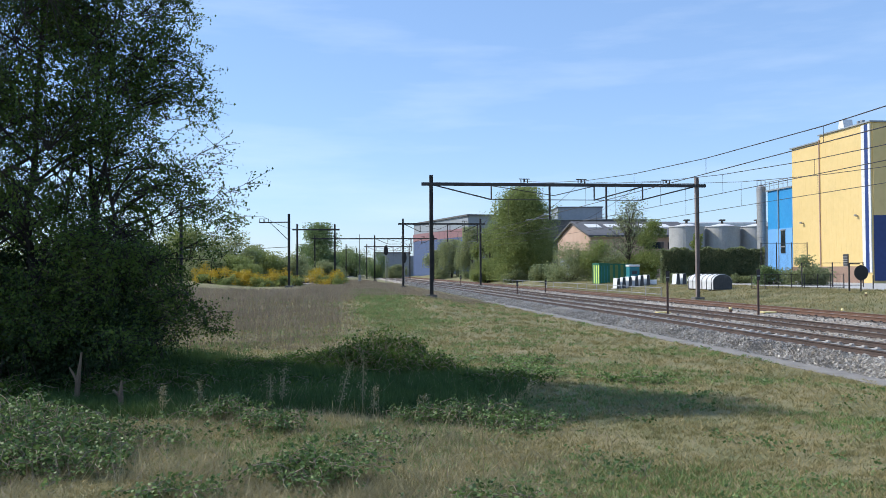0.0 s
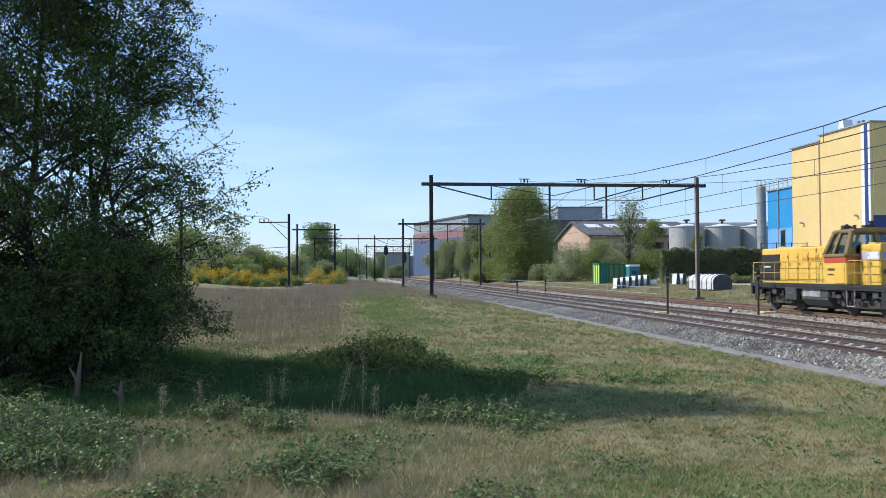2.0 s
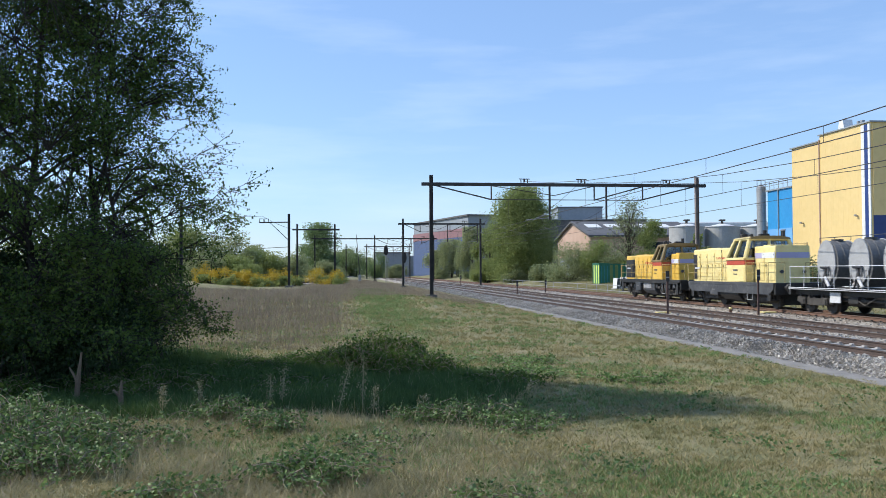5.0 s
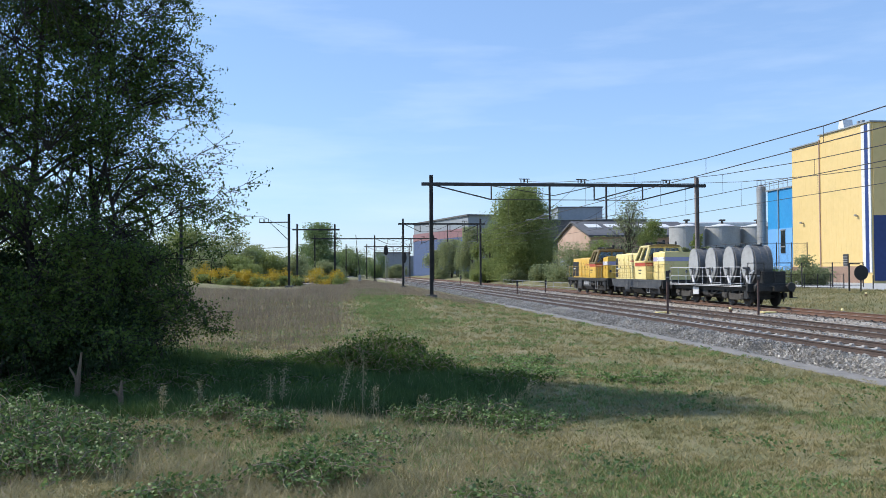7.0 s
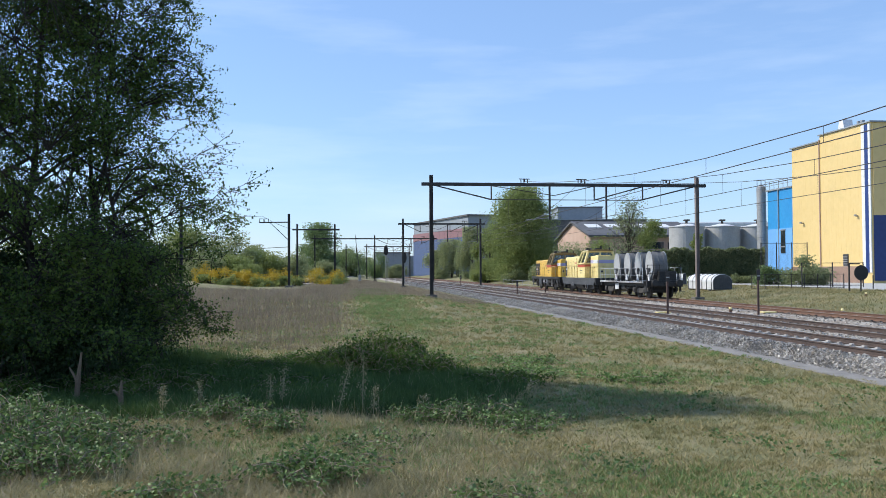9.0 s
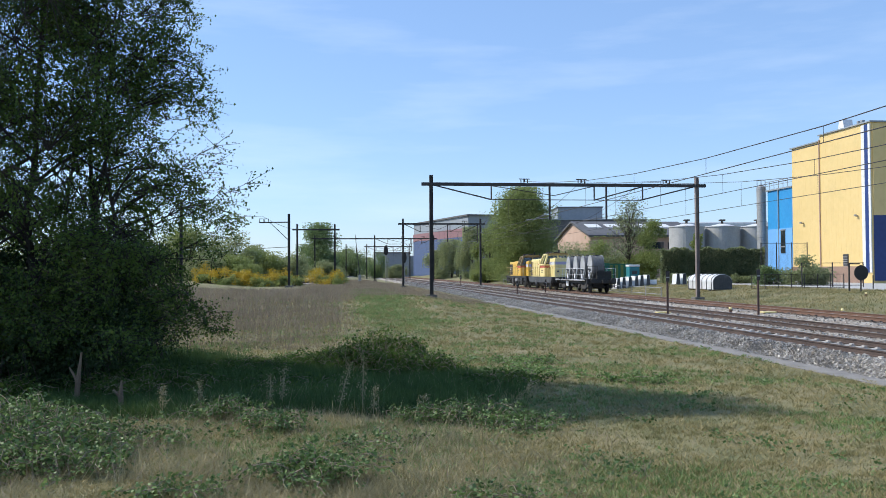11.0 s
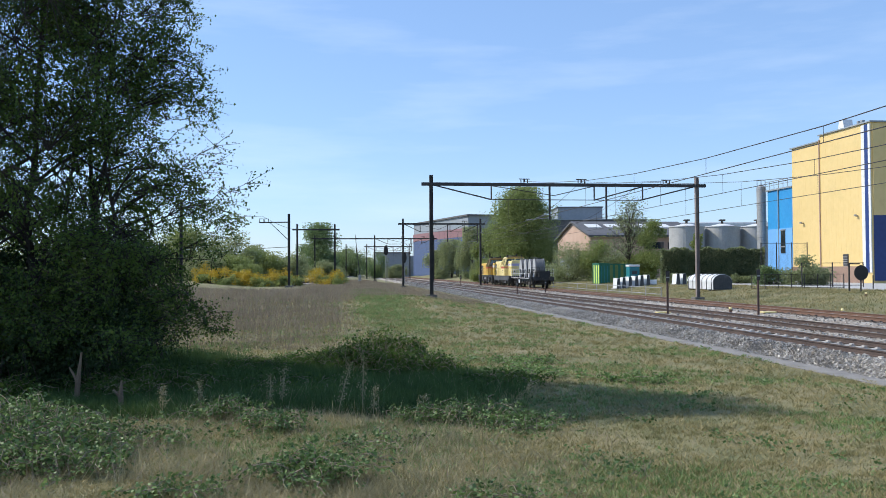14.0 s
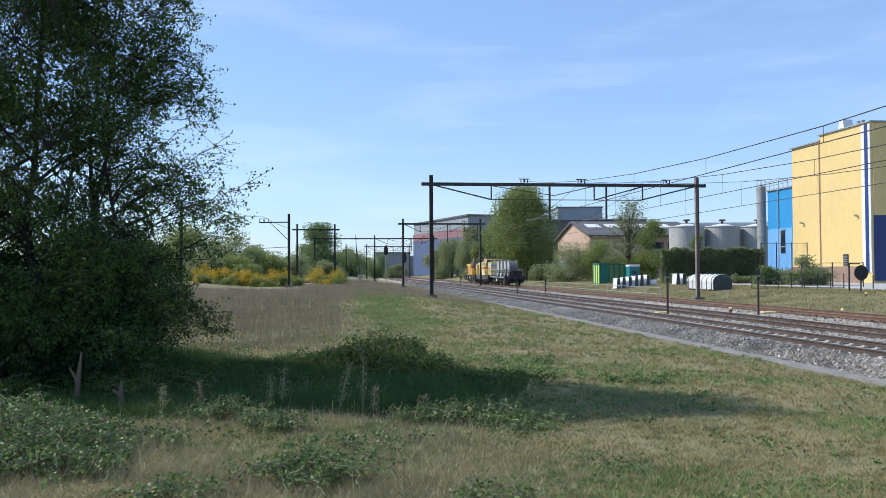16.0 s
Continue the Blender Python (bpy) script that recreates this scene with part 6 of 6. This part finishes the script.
def signal(o, s, h, label):
    t = thing("railway_signal", on_ground(o, s), label, "railway signal", "signals beside the line")
    part("post", rods([((0, 0, 0), (0, 0, h - 1), .09)], 8), M_MAST_GREY, t)
    hb = prism(bmesh.new(), oval(0, h - .6, .42, .95, 0, 2 * math.pi, 22)[:-1], 1, -.12, .12)
    part("head", hb, M_BLACK, t)
    for k in (-.5, 0, .5):
        part("lens", drum(bmesh.new(), (0, -.2, h - .6 + k), (0, 1, 0), .14, .1, 14), M_BLACK, t)
    part("ladder", rods([((.3, .2, 0), (.3, .2, h - 1.4), .025), ((.6, .2, 0), (.6, .2, h - 1.4), .025)]), M_MAST_GREY, t)


signal(9.6, 170, 6.9, "tall dark railway signal on a grey post")
signal(11.6, 150, 5.2, "shorter dark railway signal on a grey post")


def lone_mast(o, s, h, arm=0.0, foot=True):
    t = thing("catenary_mast", on_ground(o, s), "slim dark steel overhead-line mast beside the siding", "railway mast", "overhead line supports")
    part("mast", boxes((-.13, -.11, -.12, .12, -.2, h), (.11, .13, -.12, .12, -.2, h), (-.11, .11, -.012, .012, -.2, h)), M_MAST, t)
    part("foundation", boxes((-.4, .4, -.4, .4, -.3, .2), bevel=.04), M_FOOT, t)
    if arm:
        part("bracket_arm", rods([((0, 0, h - .9), (arm, 0, h - .95), .06), ((0, 0, h - 2.9), (arm * .62, 0, h - 1.0), .035), ((0, 0, h - 3.6), (arm * .9, 0, h - 3.75), .03)]), M_MAST, t)
        for q in (.75, .92):
            part("insulator", rods([((arm * q - .2, 0, h - .9), (arm * q - .2, 0, h - .55), .03), ((arm * q + .2, 0, h - .9), (arm * q + .2, 0, h - .55), .03), ((arm * q - .25, 0, h - .55), (arm * q + .25, 0, h - .55), .03)]), M_MAST, t)


lone_mast(-5.1, 96.3, 8.0, -3.2)
lone_mast(-14.1, 82.3, 8.0)
portal(-5.6, -.2, 128, 9.2, 8.4, (), "narrow dark steel portal over the curving siding", (M_MAST, M_MAST))
portal(-4.4, 8.0, 183.0, 9.8, 9.1, (), "far dark steel portal over the curving siding", (M_MAST, M_MAST))
lone_mast(2.5, 225, 8.6)
lone_mast(6.0, 262, 8.6)


def curved_siding():
    pts = [(-5.6, 114), (-3.6, 130), (-1.0, 180), (1.6, 230), (5.5, 290), (10, 350)]
    t = thing("track_curved", RAIL, "curving siding with brown rails joining the main line", "railway track", kind="structure")
    s = np.arange(114, 350, 3.0)
    o = np.interp(s, [p[1] for p in pts], [p[0] for p in pts])
    zz = np.array([float(ground_z(a * C7 - b * S7, a * S7 + b * C7)) for a, b in zip(o, s)]) + .12
    bed = bmesh.new()
    rows = [[bed.verts.new((a + d, b, c + e)) for d, e in ((-2.2, -.15), (-1.5, .02), (1.5, .02), (2.2, -.15))] for a, b, c in zip(o, s, zz)]
    for p, q in zip(rows, rows[1:]):
        for k in range(3):
            bed.faces.new((p[k], p[k + 1], q[k + 1], q[k]))
    part("bed", bed, M_BALLAST, t)
    for d in (-.75, .75):
        bm = bmesh.new()
        rr = [[bm.verts.new((a + d + e, b, c + h)) for e, h in ((-.05, 0), (-.04, .2), (.04, .2), (.05, 0))] for a, b, c in zip(o, s, zz)]
        for p, q in zip(rr, rr[1:]):
            for k in range(3):
                bm.faces.new((p[k], p[k + 1], q[k + 1], q[k]))
        part("rail", bm, M_RAIL, t)


curved_siding()


def span(a, b, sag, label):
    """A hanging wire between two places given across, along and up the railway."""
    cu = bpy.data.curves.new("span_wire", "CURVE")
    cu.dimensions, cu.bevel_depth, cu.bevel_resolution = "3D", 0.018, 1
    sp = cu.splines.new("POLY")
    sp.points.add(12)
    for k, q in enumerate(sp.points):
        f = k / 12
        q.co = (a[0] + (b[0] - a[0]) * f, a[1] + (b[1] - a[1]) * f, a[2] + (b[2] - a[2]) * f - sag * 4 * f * (1 - f), 1)
    cu.materials.append(M_WIRE)
    ob = new("span_wire", cu)
    ob.matrix_world = RAIL
    return tagged(ob, label, "overhead wire", "overhead wires")


span((-7.9, 96.3, 8.35), (-17.5, 80, 8.5), .35, "thin dark wire hanging beside the curving siding")
span((-8.0, 96.3, 5.3), (-19.0, 78, 5.6), .1, "thin dark contact wire beside the curving siding")
span((-7.9, 96.3, 8.35), (-3.5, 128, 8.4), .6, "thin dark wire hanging over the curving siding")


motions()
